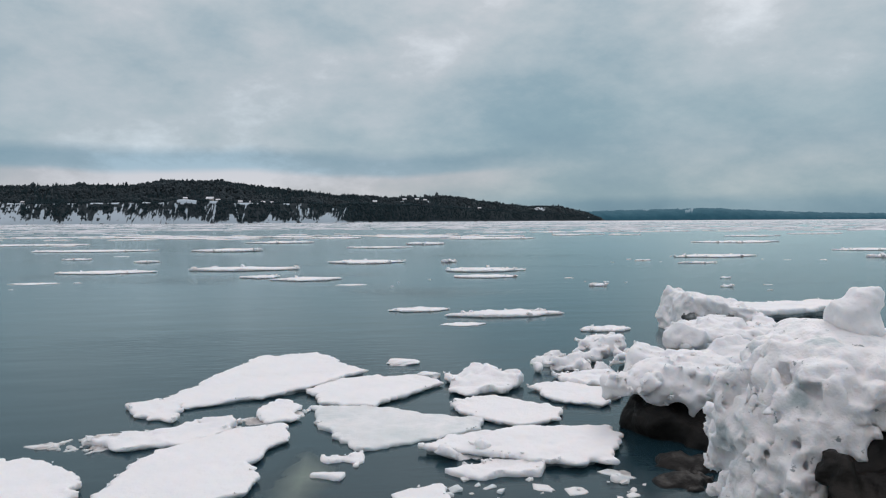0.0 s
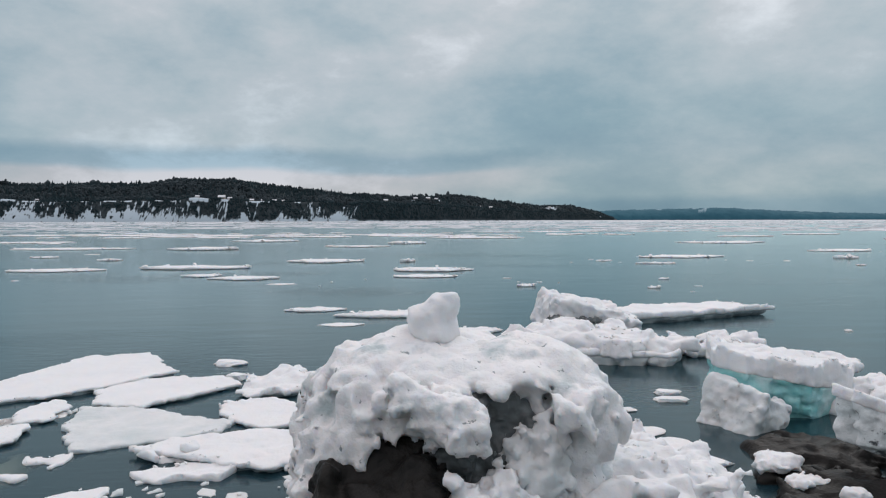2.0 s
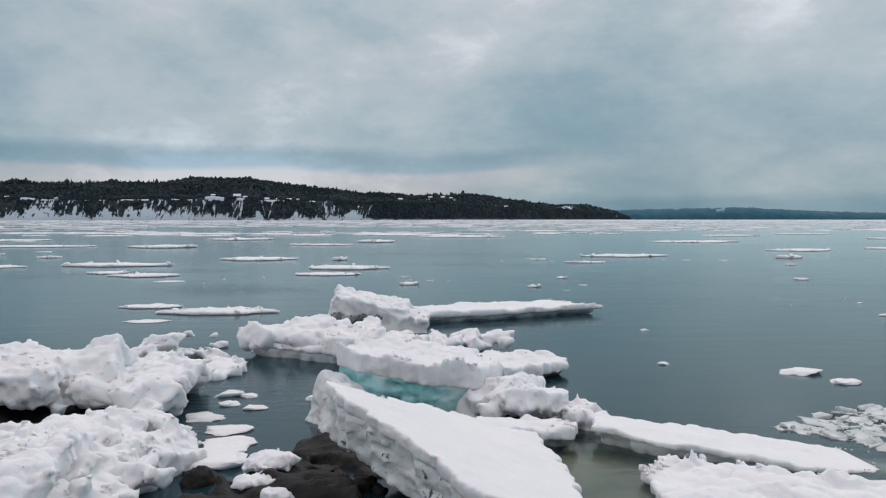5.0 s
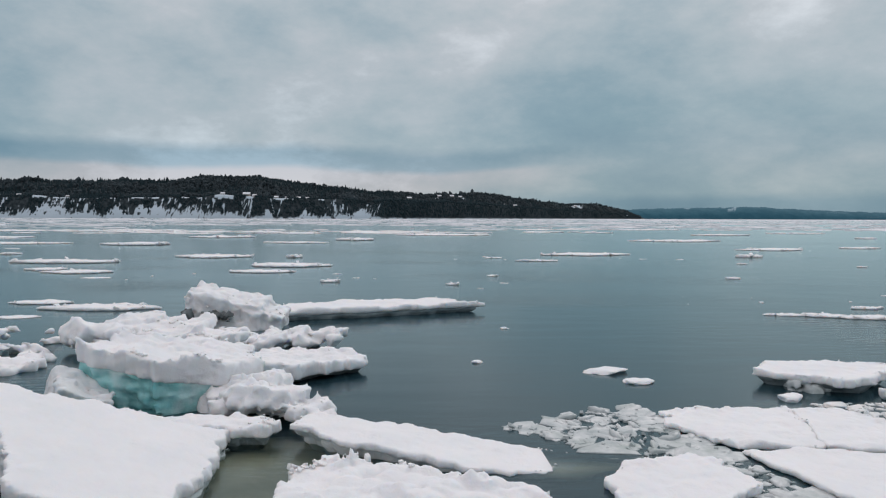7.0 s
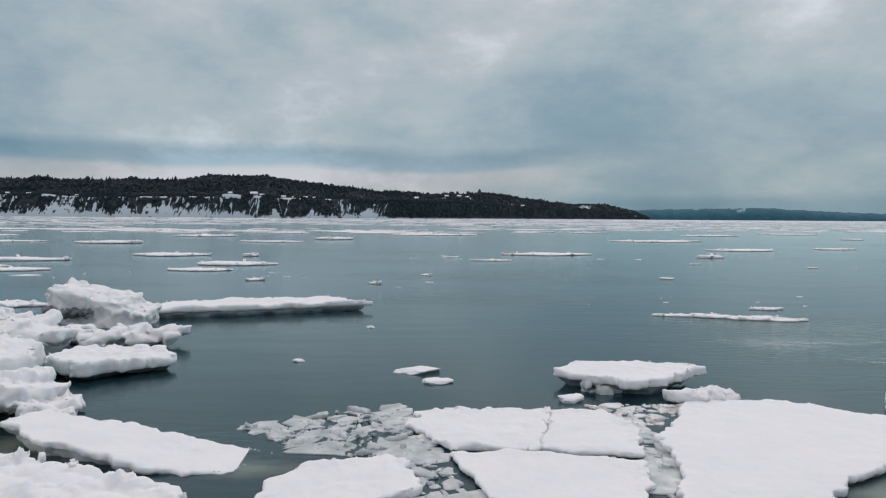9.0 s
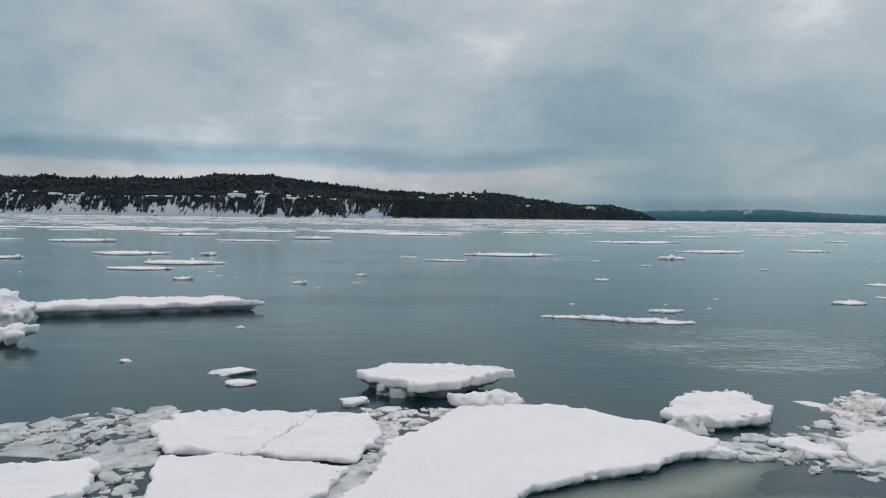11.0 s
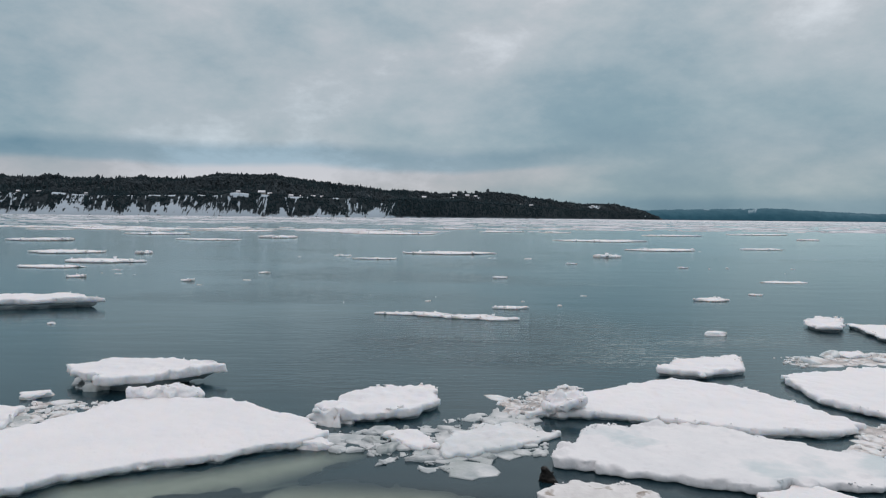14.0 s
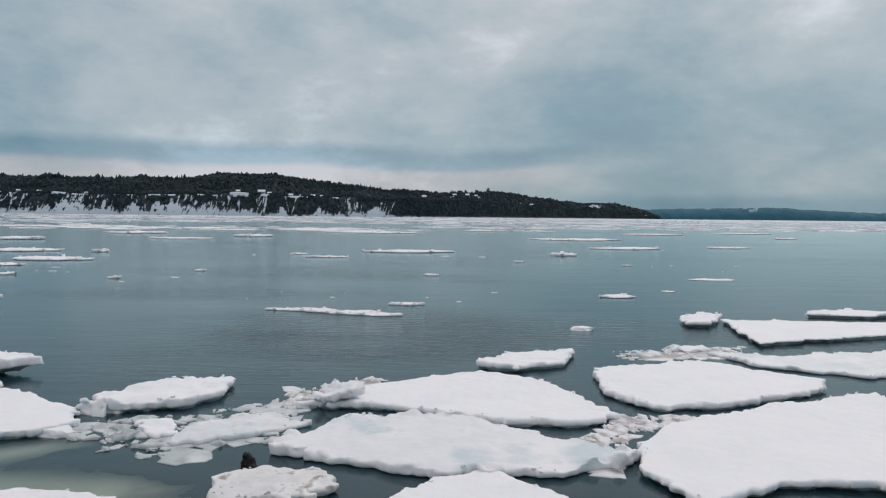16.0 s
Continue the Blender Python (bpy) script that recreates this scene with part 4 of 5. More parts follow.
def drift_floe(x, y, length, width, high, seed, label="flat white ice floe adrift on the river", turn=0.0, lump=0.3):
    """One floe further out: an angular plate, its snow cover overhanging a dark ice edge, with a crust here and there."""
    k, r9 = 84, np.random.RandomState(seed)
    ang = np.arange(k) * 2 * np.pi / k
    # a polygon of a few corners, drawn out to the floe's length
    m = r9.randint(6, 9)
    ca = np.sort((np.arange(m) + r9.uniform(-0.3, 0.3, m)) * 2 * np.pi / m)
    cr = r9.uniform(0.78, 1.08, m)
    turned = (ang - ca[0]) % (2 * np.pi)
    knots = np.append(ca - ca[0], 2 * np.pi)
    px = np.interp(turned, knots, np.append(cr * np.cos(ca), cr[0] * np.cos(ca[0])))
    py = np.interp(turned, knots, np.append(cr * np.sin(ca), cr[0] * np.sin(ca[0])))
    px, py = px - (px.max() + px.min()) / 2, py - (py.max() + py.min()) / 2
    px, py = px / np.ptp(px) * length, py / np.ptp(py) * width
    py = py * (1 - np.where(px < 0, r9.uniform(0, 0.75), r9.uniform(0, 0.75)) * np.abs(2 * px / length) ** 2)
    ph = r9.uniform(0, 50)
    fray = 1 + 0.12 * fbm(px, py, 0 * px, max(0.12, length / 14), 3, ph) + 0.035 * r9.uniform(-1, 1, k)
    px, py = px * fray, py * fray
    c, s = math.cos(turn), math.sin(turn)
    px, py = px * c - py * s, px * s + py * c
    high, lump = high * 0.8, lump * 0.55
    slope = high * r9.uniform(-0.35, 0.35) / length

    def ring(f, z):
        return np.stack([px * f, py * f, z + 0 * px], 1)

    def bumps(f):
        rise = fbm(px * f, py * f, 0 * px, max(0.15, length / 8), 4, ph)
        return high * (0.8 + lump * rise) + slope * px * f

    def build(name, rings, mat, cap):
        v = np.concatenate(rings + ([np.array([[0, 0, high * 0.85]])] if cap else []))
        f = []
        for m in range(len(rings) - 1):
            for i in range(k):
                j = (i + 1) % k
                f += [(m * k + i, m * k + j, m * k + k + j), (m * k + i, m * k + k + j, m * k + k + i)]
        if cap:
            m = len(rings) - 1
            f += [(m * k + i, m * k + (i + 1) % k, (m + 1) * k) for i in range(k)]
        if cap:
            # lumps of crust scattered over the snow, most of them near the rim
            q = r9.randint(0, k, int(10 + 6 * length))
            f9 = 1 - 0.5 * r9.rand(len(q)) ** 2
            lump_size = high * (0.12 + 0.5 * r9.rand(len(q)) ** 3)
            sv, sq = shards(np.stack([px[q] * f9, py[q] * f9, high * 0.62 + 0.2 * lump_size], 1), lump_size, r9)
            sq = sq + len(v)
            v, f = np.concatenate([v, sv]), f + np.concatenate([sq[:, :3], sq[:, [0, 2, 3]]]).tolist()
        return new(name, mesh_of(name, v, np.array(f), mat, False))

    crust = np.clip(fbm(px, py, 0 * px, max(0.2, length / 6), 2, ph + 4), 0, 1) * r9.uniform(0, 1.0, k) * high * (0.3 + lump)
    root = tagged(new("ice_floe"), label, "ice floe", "floes adrift")
    root.location = (x, y, 0)
    base = build("ice_base", [ring(0.9, -0.1), ring(0.95, 0.0), ring(0.97, high * 0.16)], SLUSH if seed % 3 else ICE, False)
    snow = build("snow_cover", [ring(0.96, high * 0.1), ring(1.0, high * 0.22), np.stack([px * 0.99, py * 0.99, bumps(1.0) * r9.uniform(0.5, 0.7, k) + 0.6 * crust], 1),
                                np.stack([px * 0.93, py * 0.93, 0.8 * bumps(0.93) + crust], 1), np.stack([px * 0.75, py * 0.75, bumps(0.75)], 1), np.stack([px * 0.4, py * 0.4, bumps(0.4)], 1)], SNOW, True)
    base.parent = snow.parent = root
    return root


for n, (x, y, a, b, h) in enumerate(near_rows):
    drift_floe(x, y, 2 * a, 2.6 * b, 0.04 + h, 300 + n, "white ice floe drifting far out on the river")
# x, y, length, width, height
for n, (x, y, l, w, h) in enumerate([
        (-2.59, 30.2, 4.54, 1.5, 0.17), (0.4, 24.8, 2.46, 1.2, 0.11), (-1.4, 26.0, 1.34, 0.9, 0.1), (2.5, 34.4, 3.8, 2.2, 0.15), (7.2, 27.9, 3.34, 1.5, 0.15), (6.65, 24.9, 2.3, 1.0, 0.1),
        (21.5, 36.2, 4.9, 2.2, 0.14), (34.6, 41.8, 4.3, 2.2, 0.14), (35.2, 58.0, 7.85, 4.0, 0.16), (42.0, 44.0, 2.9, 1.5, 0.13), (16.6, 77.5, 10.0, 5.0, 0.2), (7.9, 59.5, 3.4, 2.2, 0.28), (3.9, 53.2, 4.8, 2.2, 0.14),
        (-6.7, 49.5, 4.7, 2.6, 0.25), (-15.8, 51.5, 8.3, 3.0, 0.14), (-7.8, 29.6, 3.57, 1.5, 0.1), (-5.0, 67.5, 6.3, 4.0, 0.22), (3.48, 16.09, 1.42, 0.7, 0.07), (5.22, 15.0, 2.51, 0.8, 0.12), (64.0, 88.0, 8.2, 3.0, 0.2),
        (49.0, 78.5, 6.5, 3.0, 0.2), (57.5, 65.5, 2.0, 1.2, 0.2)]):
    drift_floe(x, y, l, w, h, 40 + n)
for n, (x, y, l, w, h) in enumerate([(17.7, 31.0, 2.0, 0.8, 0.09), (28.9, 33.6, 1.38, 0.9, 0.2), (6.45, 33.8, 0.8, 0.5, 0.16), (-8.3, 36.8, 1.35, 0.9, 0.12), (-12.8, 40.0, 1.57, 0.9, 0.1)]):
    drift_floe(x, y, l, w, h, 70 + n, "lumpy white ice floe adrift on the river", lump=0.6)
for n, (x, y, l, w, h) in enumerate([
        (21.43, 14.32, 0.75, 0.35, 0.07), (26.42, 15.9, 0.85, 0.5, 0.08), (30.74, 20.7, 1.5, 0.6, 0.04), (28.1, 17.13, 0.37, 0.25, 0.05), (24.4, 11.15, 0.26, 0.2, 0.05), (12.95, 20.0, 0.39, 0.3, 0.08),
        (9.35, 21.0, 0.6, 0.4, 0.09), (22.14, 21.7, 0.48, 0.35, 0.07), (14.53, 22.9, 0.42, 0.3, 0.07), (16.0, 33.3, 0.85, 0.5, 0.07), (30.0, 26.7, 0.43, 0.3, 0.07), (26.0, 28.6, 0.46, 0.3, 0.07),
        (6.55, 12.75, 1.0, 0.55, 0.08), (4.1, 13.8, 0.9, 0.45, 0.03), (-8.4, 24.8, 1.6, 0.7, 0.03), (1.9, 22.6, 1.0, 0.5, 0.02)]):
    drift_floe(x, y, l, w, h, 80 + n, "small thin piece of ice adrift", lump=0.5)
# a thin floe trailing off in ragged pieces
for n, (x, y, l, w, h, turn) in enumerate([(19.3, 13.4, 1.3, 0.28, 0.05, -0.1), (19.75, 13.2, 1.0, 0.36, 0.075, -0.22), (20.45, 12.95, 1.5, 0.42, 0.07, -0.2), (20.95, 12.75, 0.8, 0.35, 0.05, -0.1)]):
    drift_floe(x, y, l, w, h, 110 + n, "narrow ragged strip of thin white ice", turn=turn, lump=0.6)

# ---- floes by the shore, first stretch ----
SHELF_LABEL = "flat ice floe with a smooth snow cover"
floe([(-0.04, 8.31), (0.76, 10.31), (1.51, 10.44), (2.21, 9.26), (1.26, 8.37), (0.28, 7.98)], 0.16, "large tilted ice floe with smooth white snow", tilt=(0.0, 0.03))
floe([(1.49, 8.55), (1.86, 9.12), (2.82, 9.17), (3.12, 8.73), (2.23, 7.76), (1.7, 8.02)], 0.11, SHELF_LABEL)
floe([(-0.48, 8.3), (-0.11, 8.39), (0.25, 8.24), (0.26, 7.63), (-0.17, 7.83)], 0.08, "small ragged ice floe, partly awash", lumps=0.03)
floe([(0.99, 7.79), (1.21, 8.28), (1.5, 8.0), (1.48, 7.51), (1.2, 7.41)], 0.1, "small ice floe with a snowy top")
floe([(0.19, 5.97), (0.38, 6.64), (0.84, 7.1), (1.37, 7.28), (1.49, 6.88), (1.2, 6.2), (1.35, 5.9), (1.25, 5.6), (0.8, 5.3), (0.2, 5.5)], 0.11, "broad ice floe with a notched edge beside the shore")
floe([(-0.3, 7.0), (0.14, 7.3), (0.81, 7.54), (1.1, 7.38), (0.48, 6.82), (0.1, 6.75)], 0.09, "ragged ice floe crusted with broken snow", lumps=0.04, rough=0.08)
floe([(1.55, 8.08), (2.47, 7.79), (3.32, 7.29), (3.2, 6.94), (2.5, 6.7), (2.11, 6.49), (1.68, 7.33)], 0.06, "pale low ice floe, its rim awash", cover=WET_SNOW)
floe([(2.57, 6.35), (2.89, 6.61), (3.74, 6.75), (4.48, 6.73), (4.15, 5.78), (3.5, 5.88), (2.97, 6.15)], 0.14, "long ice floe with a raised snowy rim", lumps=0.02)
floe([(3.0, 7.79), (3.59, 8.06), (4.18, 7.48), (4.12, 7.04), (3.63, 6.92), (3.26, 7.26)], 0.1, SHELF_LABEL, lumps=0.02)
floe([(3.08, 8.23), (3.21, 8.93), (3.75, 9.17), (4.07, 8.59), (3.74, 8.14), (3.34, 8.07)], 0.13, "ice floe heaped with broken snow", lumps=0.06, rough=0.08)
floe([(4.04, 8.45), (4.59, 8.6), (5.06, 8.03), (4.66, 7.48), (4.15, 7.78)], 0.1, SHELF_LABEL)
floe([(4.53, 8.98), (5.24, 9.04), (5.3, 8.5), (4.95, 8.35), (4.5, 8.6)], 0.1, "small ice floe with lumpy snow", lumps=0.04)
floe([(1.8, 6.4), (2.11, 6.5), (2.21, 6.3), (2.1, 6.15)], 0.04, "thin scrap of white ice awash", snow=0.03, deep=0.08)
floe([(1.7, 6.06), (2.02, 6.06), (1.95, 5.88)], 0.04, "thin scrap of white ice awash", snow=0.03, deep=0.08)
floe([(2.76, 5.97), (3.2, 6.14), (3.58, 5.98), (3.49, 5.78), (2.92, 5.8)], 0.06, "narrow floe of broken ice", snow=0.04, deep=0.1, lumps=0.03)
floe([(2.25, 5.55), (2.68, 5.67), (2.75, 5.3), (2.3, 5.25)], 0.07, "small flat ice floe near the shore")
floe([(-0.9, 6.5), (-0.42, 6.44), (0.05, 5.95), (0.1, 5.5), (-0.5, 5.3)], 0.12, "snow-covered ice floe near the shore")

# ---- ice-capped boulder ----
boulder = tagged(new("ice_capped_boulder"), "dark shore boulder under a thick pitted cap of ice and snow", "boulder")
boulder.location = (5.1, 4.4, 0)
cap_blobs = [((5.02, 4.36, 0.92), (0.7, 0.62, 0.42)), ((4.52, 4.4, 0.7), (0.3, 0.52, 0.52)), ((4.4, 4.28, 0.2), (0.2, 0.42, 0.6)), ((5.62, 4.0, 0.72), (0.28, 0.32, 0.45)),
             ((5.7, 3.95, 0.35), (0.18, 0.25, 0.5)), ((5.2, 4.02, 1.12), (0.5, 0.36, 0.16)), ((4.72, 4.02, 0.98), (0.26, 0.26, 0.2)), ((4.97, 3.74, 1.06), (0.26, 0.16, 0.13)), ((5.05, 4.65, 1.12), (0.45, 0.4, 0.22)),
             ((5.45, 4.25, 1.1), (0.4, 0.36, 0.24)), ((5.68, 4.1, 0.98), (0.28, 0.32, 0.28)), ((4.68, 4.3, 1.1), (0.25, 0.35, 0.2))]
low, high = bounds(cap_blobs, 0.2)
low[2] = -0.3
BOULDER_STEP = 0.0165
X, Y, Z = grid(low, high, BOULDER_STEP)
f = np.full(X.shape, 9.0)
for c, r in cap_blobs:
    f = smin(f, ellipsoid(X, Y, Z, c, r), 0.09)
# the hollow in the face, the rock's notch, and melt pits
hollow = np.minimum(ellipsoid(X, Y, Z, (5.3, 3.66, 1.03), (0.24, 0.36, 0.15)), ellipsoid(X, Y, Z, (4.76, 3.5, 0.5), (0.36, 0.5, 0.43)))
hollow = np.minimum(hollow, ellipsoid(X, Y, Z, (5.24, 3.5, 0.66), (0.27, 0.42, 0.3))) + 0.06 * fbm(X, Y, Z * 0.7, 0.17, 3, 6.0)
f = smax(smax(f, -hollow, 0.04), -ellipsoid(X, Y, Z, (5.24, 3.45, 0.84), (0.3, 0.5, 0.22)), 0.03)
# a melt crack down the shoulder
f = smax(f, -ellipsoid(X, Y, Z, (5.54, 3.9, 1.08), (0.035, 0.28, 0.15)) - 0.012 * fbm(X, Y, Z, 0.12, 2, 3.0), 0.02)
skin = np.abs(f) < 0.22
x, y, z = X[skin], Y[skin], Z[skin]
face = np.clip((1.28 - z) / 0.22, 0.12, 1)
bumpy = 0.055 * fbm(x, y, z, 0.4, 3, 1.0) + face * 0.06 * (0.55 - cells(x, y, z * 0.8, 0.16, 4)) * -1
bumpy = bumpy + face * 0.034 * fbm(x, y, z * 0.7, 0.085, 3, 4.0) + 0.008 * fbm(x, y, z, 0.05, 2, 9.0)
bumpy = bumpy + 0.5 * np.clip(vnoise(x * 10, y * 10, z * 11) - 0.4, 0, 1) * np.clip((5.1 - x) / 0.4, 0.25, 1) * face
bumpy = bumpy + 0.13 * np.clip(vnoise(x * 19 + 5, y * 19, z * 17) - 0.3, 0, 1) * np.clip((5.2 - x) / 0.4, 0.2, 1) * face
f[skin] += bumpy
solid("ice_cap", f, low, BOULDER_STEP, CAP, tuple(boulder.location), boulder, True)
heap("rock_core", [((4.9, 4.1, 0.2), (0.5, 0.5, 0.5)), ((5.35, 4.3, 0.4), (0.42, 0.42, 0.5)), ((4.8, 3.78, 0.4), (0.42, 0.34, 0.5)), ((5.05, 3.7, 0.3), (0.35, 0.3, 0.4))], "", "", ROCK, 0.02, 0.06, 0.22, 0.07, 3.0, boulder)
# grey ice lining the hollow, coloured dark to carry the recess's shade
heap("hollow_shade_ice", [((5.36, 3.98, 1.0), (0.33, 0.17, 0.2)), ((5.25, 3.93, 0.82), (0.32, 0.2, 0.18)), ((5.05, 3.86, 0.9), (0.14, 0.14, 0.09))], "", "", SHADED_ICE, 0.016, 0.06, 0.13, 0.06, 4.0, boulder)
heap("snow_horn", [((4.97, 4.42, 1.37), (0.1, 0.14, 0.12)), ((5.04, 4.42, 1.34), (0.1, 0.14, 0.1)), ((4.98, 4.42, 1.45), (0.085, 0.12, 0.09)), ((5.035, 4.42, 1.49), (0.07, 0.1, 0.075)), ((5.08, 4.42, 1.53), (0.045, 0.08, 0.045))], "", "", SNOW, 0.012, 0.06, 0.16, 0.018, 8.0, boulder)
heap("snow_tongue", [((4.86, 3.72, 1.14), (0.14, 0.13, 0.11)), ((4.97, 3.66, 1.08), (0.14, 0.11, 0.11)), ((5.07, 3.62, 1.02), (0.1, 0.09, 0.085)), ((5.15, 3.6, 0.97), (0.065, 0.06, 0.045))], "", "", CAP, 0.014, 0.07, 0.14, 0.045, 13.0, boulder)
heap("meltwater_ice", [((5.38, 3.74, 0.76), (0.17, 0.12, 0.15)), ((5.5, 3.72, 0.9), (0.1, 0.1, 0.17)), ((5.3, 3.76, 0.62), (0.15, 0.12, 0.12))], "", "", WET_SNOW, 0.014, 0.07, 0.13, 0.055, 14.0, boulder)
heap("snow_clump", [((5.2, 3.54, 0.64), (0.17, 0.13, 0.16)), ((5.1, 3.52, 0.72), (0.1, 0.1, 0.07)), ((5.26, 3.56, 0.77), (0.1, 0.1, 0.08)), ((4.99, 3.5, 0.81), (0.05, 0.05, 0.045)), ((5.32, 3.58, 0.6), (0.1, 0.1, 0.12)), ((5.5, 3.7, 0.45), (0.15, 0.13, 0.18))], "", "", SNOW, 0.013, 0.03, 0.11, 0.04, 12.0, boulder)

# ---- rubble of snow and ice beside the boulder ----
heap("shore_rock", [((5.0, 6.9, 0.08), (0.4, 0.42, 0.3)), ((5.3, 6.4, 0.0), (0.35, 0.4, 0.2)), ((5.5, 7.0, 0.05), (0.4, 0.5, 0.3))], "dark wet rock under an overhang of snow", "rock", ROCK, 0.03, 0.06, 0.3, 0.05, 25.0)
heap("shore_rock", [((4.72, 5.95, -0.03), (0.28, 0.22, 0.1)), ((4.5, 5.6, -0.05), (0.22, 0.2, 0.1))], "low dark stone awash at the boulder's foot", "rock", ROCK, 0.025, 0.05, 0.2, 0.04, 27.0)
rng = np.random.RandomState(31)
near_rub = strewn(rng, [(5.65, 5.8), (6.0, 4.2), (5.6, 3.6), (6.85, 3.6), (6.95, 4.6), (7.1, 5.7), (7.0, 6.2), (6.3, 6.7)], 125, 0.05, 0.22, lambda x, y: np.interp(y, [3.6, 4.3, 5.2, 6.6], [0.7, 0.62, 0.42, 0.3]) * np.interp(x, [6.3, 7.1], [1.0, 0.5]), 0.6)
heap("snow_rubble", near_rub, "heap of lumpy broken snow and ice along the shore", "snow heap", SNOW, 0.021, 0.02, 0.12, 0.035, 2.0)
mid_rub = strewn(rng, [(5.4, 7.2), (5.6, 6.75), (6.55, 6.8), (6.7, 7.6), (6.55, 8.5), (5.9, 8.8), (5.5, 8.2)], 70, 0.08, 0.22, lambda x, y: 0.38 - 0.03 * (y - 7), 0.5)
heap("snow_rubble", mid_rub, "bank of packed snow and ice blocks in the water", "snow heap", SNOW, 0.026, 0.03, 0.18, 0.04, 5.0)
shelf = [((4.84, 6.78, 0.5), (0.38, 0.36, 0.17)), ((5.3, 6.95, 0.5), (0.4, 0.48, 0.19)), ((5.72, 7.15, 0.42), (0.4, 0.5, 0.2)), ((5.1, 7.3, 0.48), (0.4, 0.3, 0.16)), ((4.62, 6.95, 0.44), (0.2, 0.22, 0.12)),
         ((5.5, 6.62, 0.42), (0.22, 0.16, 0.14)), ((5.95, 6.8, 0.36), (0.24, 0.2, 0.16)), ((5.15, 6.6, 0.4), (0.2, 0.14, 0.12))]
heap("snow_rubble", shelf, "overhanging shelf of packed snow on a dark rock", "snow heap", SNOW, 0.024, 0.05, 0.22, 0.05, 41.0)
heap("shore_rock", [((7.24, 5.38, 0.0), (0.13, 0.11, 0.13)), ((7.32, 5.45, -0.04), (0.1, 0.1, 0.1))], "small dark stone standing in the water", "rock", ROCK, 0.018, 0.03, 0.12, 0.02, 43.0)
back_rub = strewn(rng, [(4.3, 9.8), (5.2, 10.8), (6.05, 11.3), (6.4, 10.2), (7.0, 9.5), (6.5, 8.7), (5.9, 8.9), (4.7, 9.3)], 72, 0.07, 0.17, lambda x, y: 0.1 + 0.24 * max(0, 1 - abs(x - 5.6) / 0.5), 0.42)
heap("snow_rubble", back_rub, "low raft of broken snow lumps on the water", "snow heap", SNOW, 0.036, 0.03, 0.22, 0.05, 7.0)
for n, (x, y, s, h) in enumerate([(6.9, 8.0, 0.3, 0.04), (7.0, 7.6, 0.22, 0.03), (6.85, 7.1, 0.35, 0.03), (7.15, 6.7, 0.4, 0.025), (7.3, 6.25, 0.5, 0.03), (7.25, 5.85, 0.55, 0.07), (7.15, 7.9, 0.15, 0.03), (7.3, 7.4, 0.2, 0.025), (7.95, 7.75, 0.3, 0.035), (8.05, 8.05, 0.24, 0.05)]):
    chunk(x, y, s, h, 100 + n)

# ---- ice blocks ----
floe([(6.6, 10.3), (7.1, 9.95), (8.0, 9.6), (8.7, 9.3), (9.2, 9.9), (8.6, 11.0), (7.3, 11.4)], 0.2, "thick grounded ice floe under heaped snow", snow=0.05, deep=0.4, lumps=0.05, rough=0.1, under=0.5, ice=WET_SNOW)
heap("snow_rubble", strewn(rng, [(6.6, 10.3), (7.1, 10.05), (8.0, 9.7), (8.7, 9.4), (9.1, 9.9), (8.5, 10.9), (7.4, 11.2)], 85, 0.1, 0.26, lambda x, y: 0.4 - 0.05 * abs(x - 7.3)), "hummocks of packed snow on a grounded floe", "snow heap", SNOW, 0.034, 0.05, 0.2, 0.035, 19.0)
upended = heap("ice_block", [((8.35, 12.5, 0.29), (0.86, 0.6, 0.38)), ((9.0, 12.4, 0.12), (0.5, 0.5, 0.28)), ((8.05, 12.6, 0.2), (0.42, 0.5, 0.4))],
     "upended ice block leaning out of the water", "ice block", SNOW, 0.028, 0.1, 0.3, 0.06, 21.0, turn=(0.1, 0.22, 0.05))
# no real hollow: dark lumps added on the face imitate shaded gaps
heap("gap_shade", [((8.3, 11.95, 0.27), (0.22, 0.13, 0.1)), ((7.82, 12.08, 0.25), (0.1, 0.12, 0.14))], "", "", SHADED_ICE, 0.025, 0.04, 0.15, 0.05, 22.0, upended)
floe([(9.1, 13.0), (10.4, 13.3), (13.1, 14.25), (12.2, 14.8), (10.2, 14.7), (9.0, 13.9)], 0.22, "long flat ice floe with an undercut edge", snow=0.09, deep=0.32, lumps=0.03, rough=0.07)
floe([(8.1, 7.1), (9.0, 6.85), (9.65, 7.1), (9.9, 7.55), (9.55, 8.3), (9.0, 8.4), (8.45, 7.8)], 0.54, "thick tilted ice block with a turquoise underside", snow=0.17, deep=0.68, tilt=(-0.19, 0.0), lumps=0.06, rough=0.07, ice=BLUE_ICE, under=0.08, name="ice_block")
heap("ice_block", [((8.27, 6.82, 0.1), (0.3, 0.38, 0.31))],
     "square pale ice block on the shore stones", "ice block", WET_SNOW, 0.016, 0.06, 0.25, 0.045, 17.0, turn=(0.12, 0.36, 0.5))
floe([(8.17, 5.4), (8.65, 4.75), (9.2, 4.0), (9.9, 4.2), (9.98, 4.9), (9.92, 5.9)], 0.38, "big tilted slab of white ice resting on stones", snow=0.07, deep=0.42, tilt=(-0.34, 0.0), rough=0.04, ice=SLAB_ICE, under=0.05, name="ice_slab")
pile = strewn(rng, [(9.4, 7.2), (9.6, 6.65), (10.1, 6.45), (10.7, 6.4), (10.6, 6.9), (10.0, 7.4)], 60, 0.07, 0.16, lambda x, y: np.interp(x, [9.4, 9.95, 10.7], [0.16, 0.36, 0.08]))
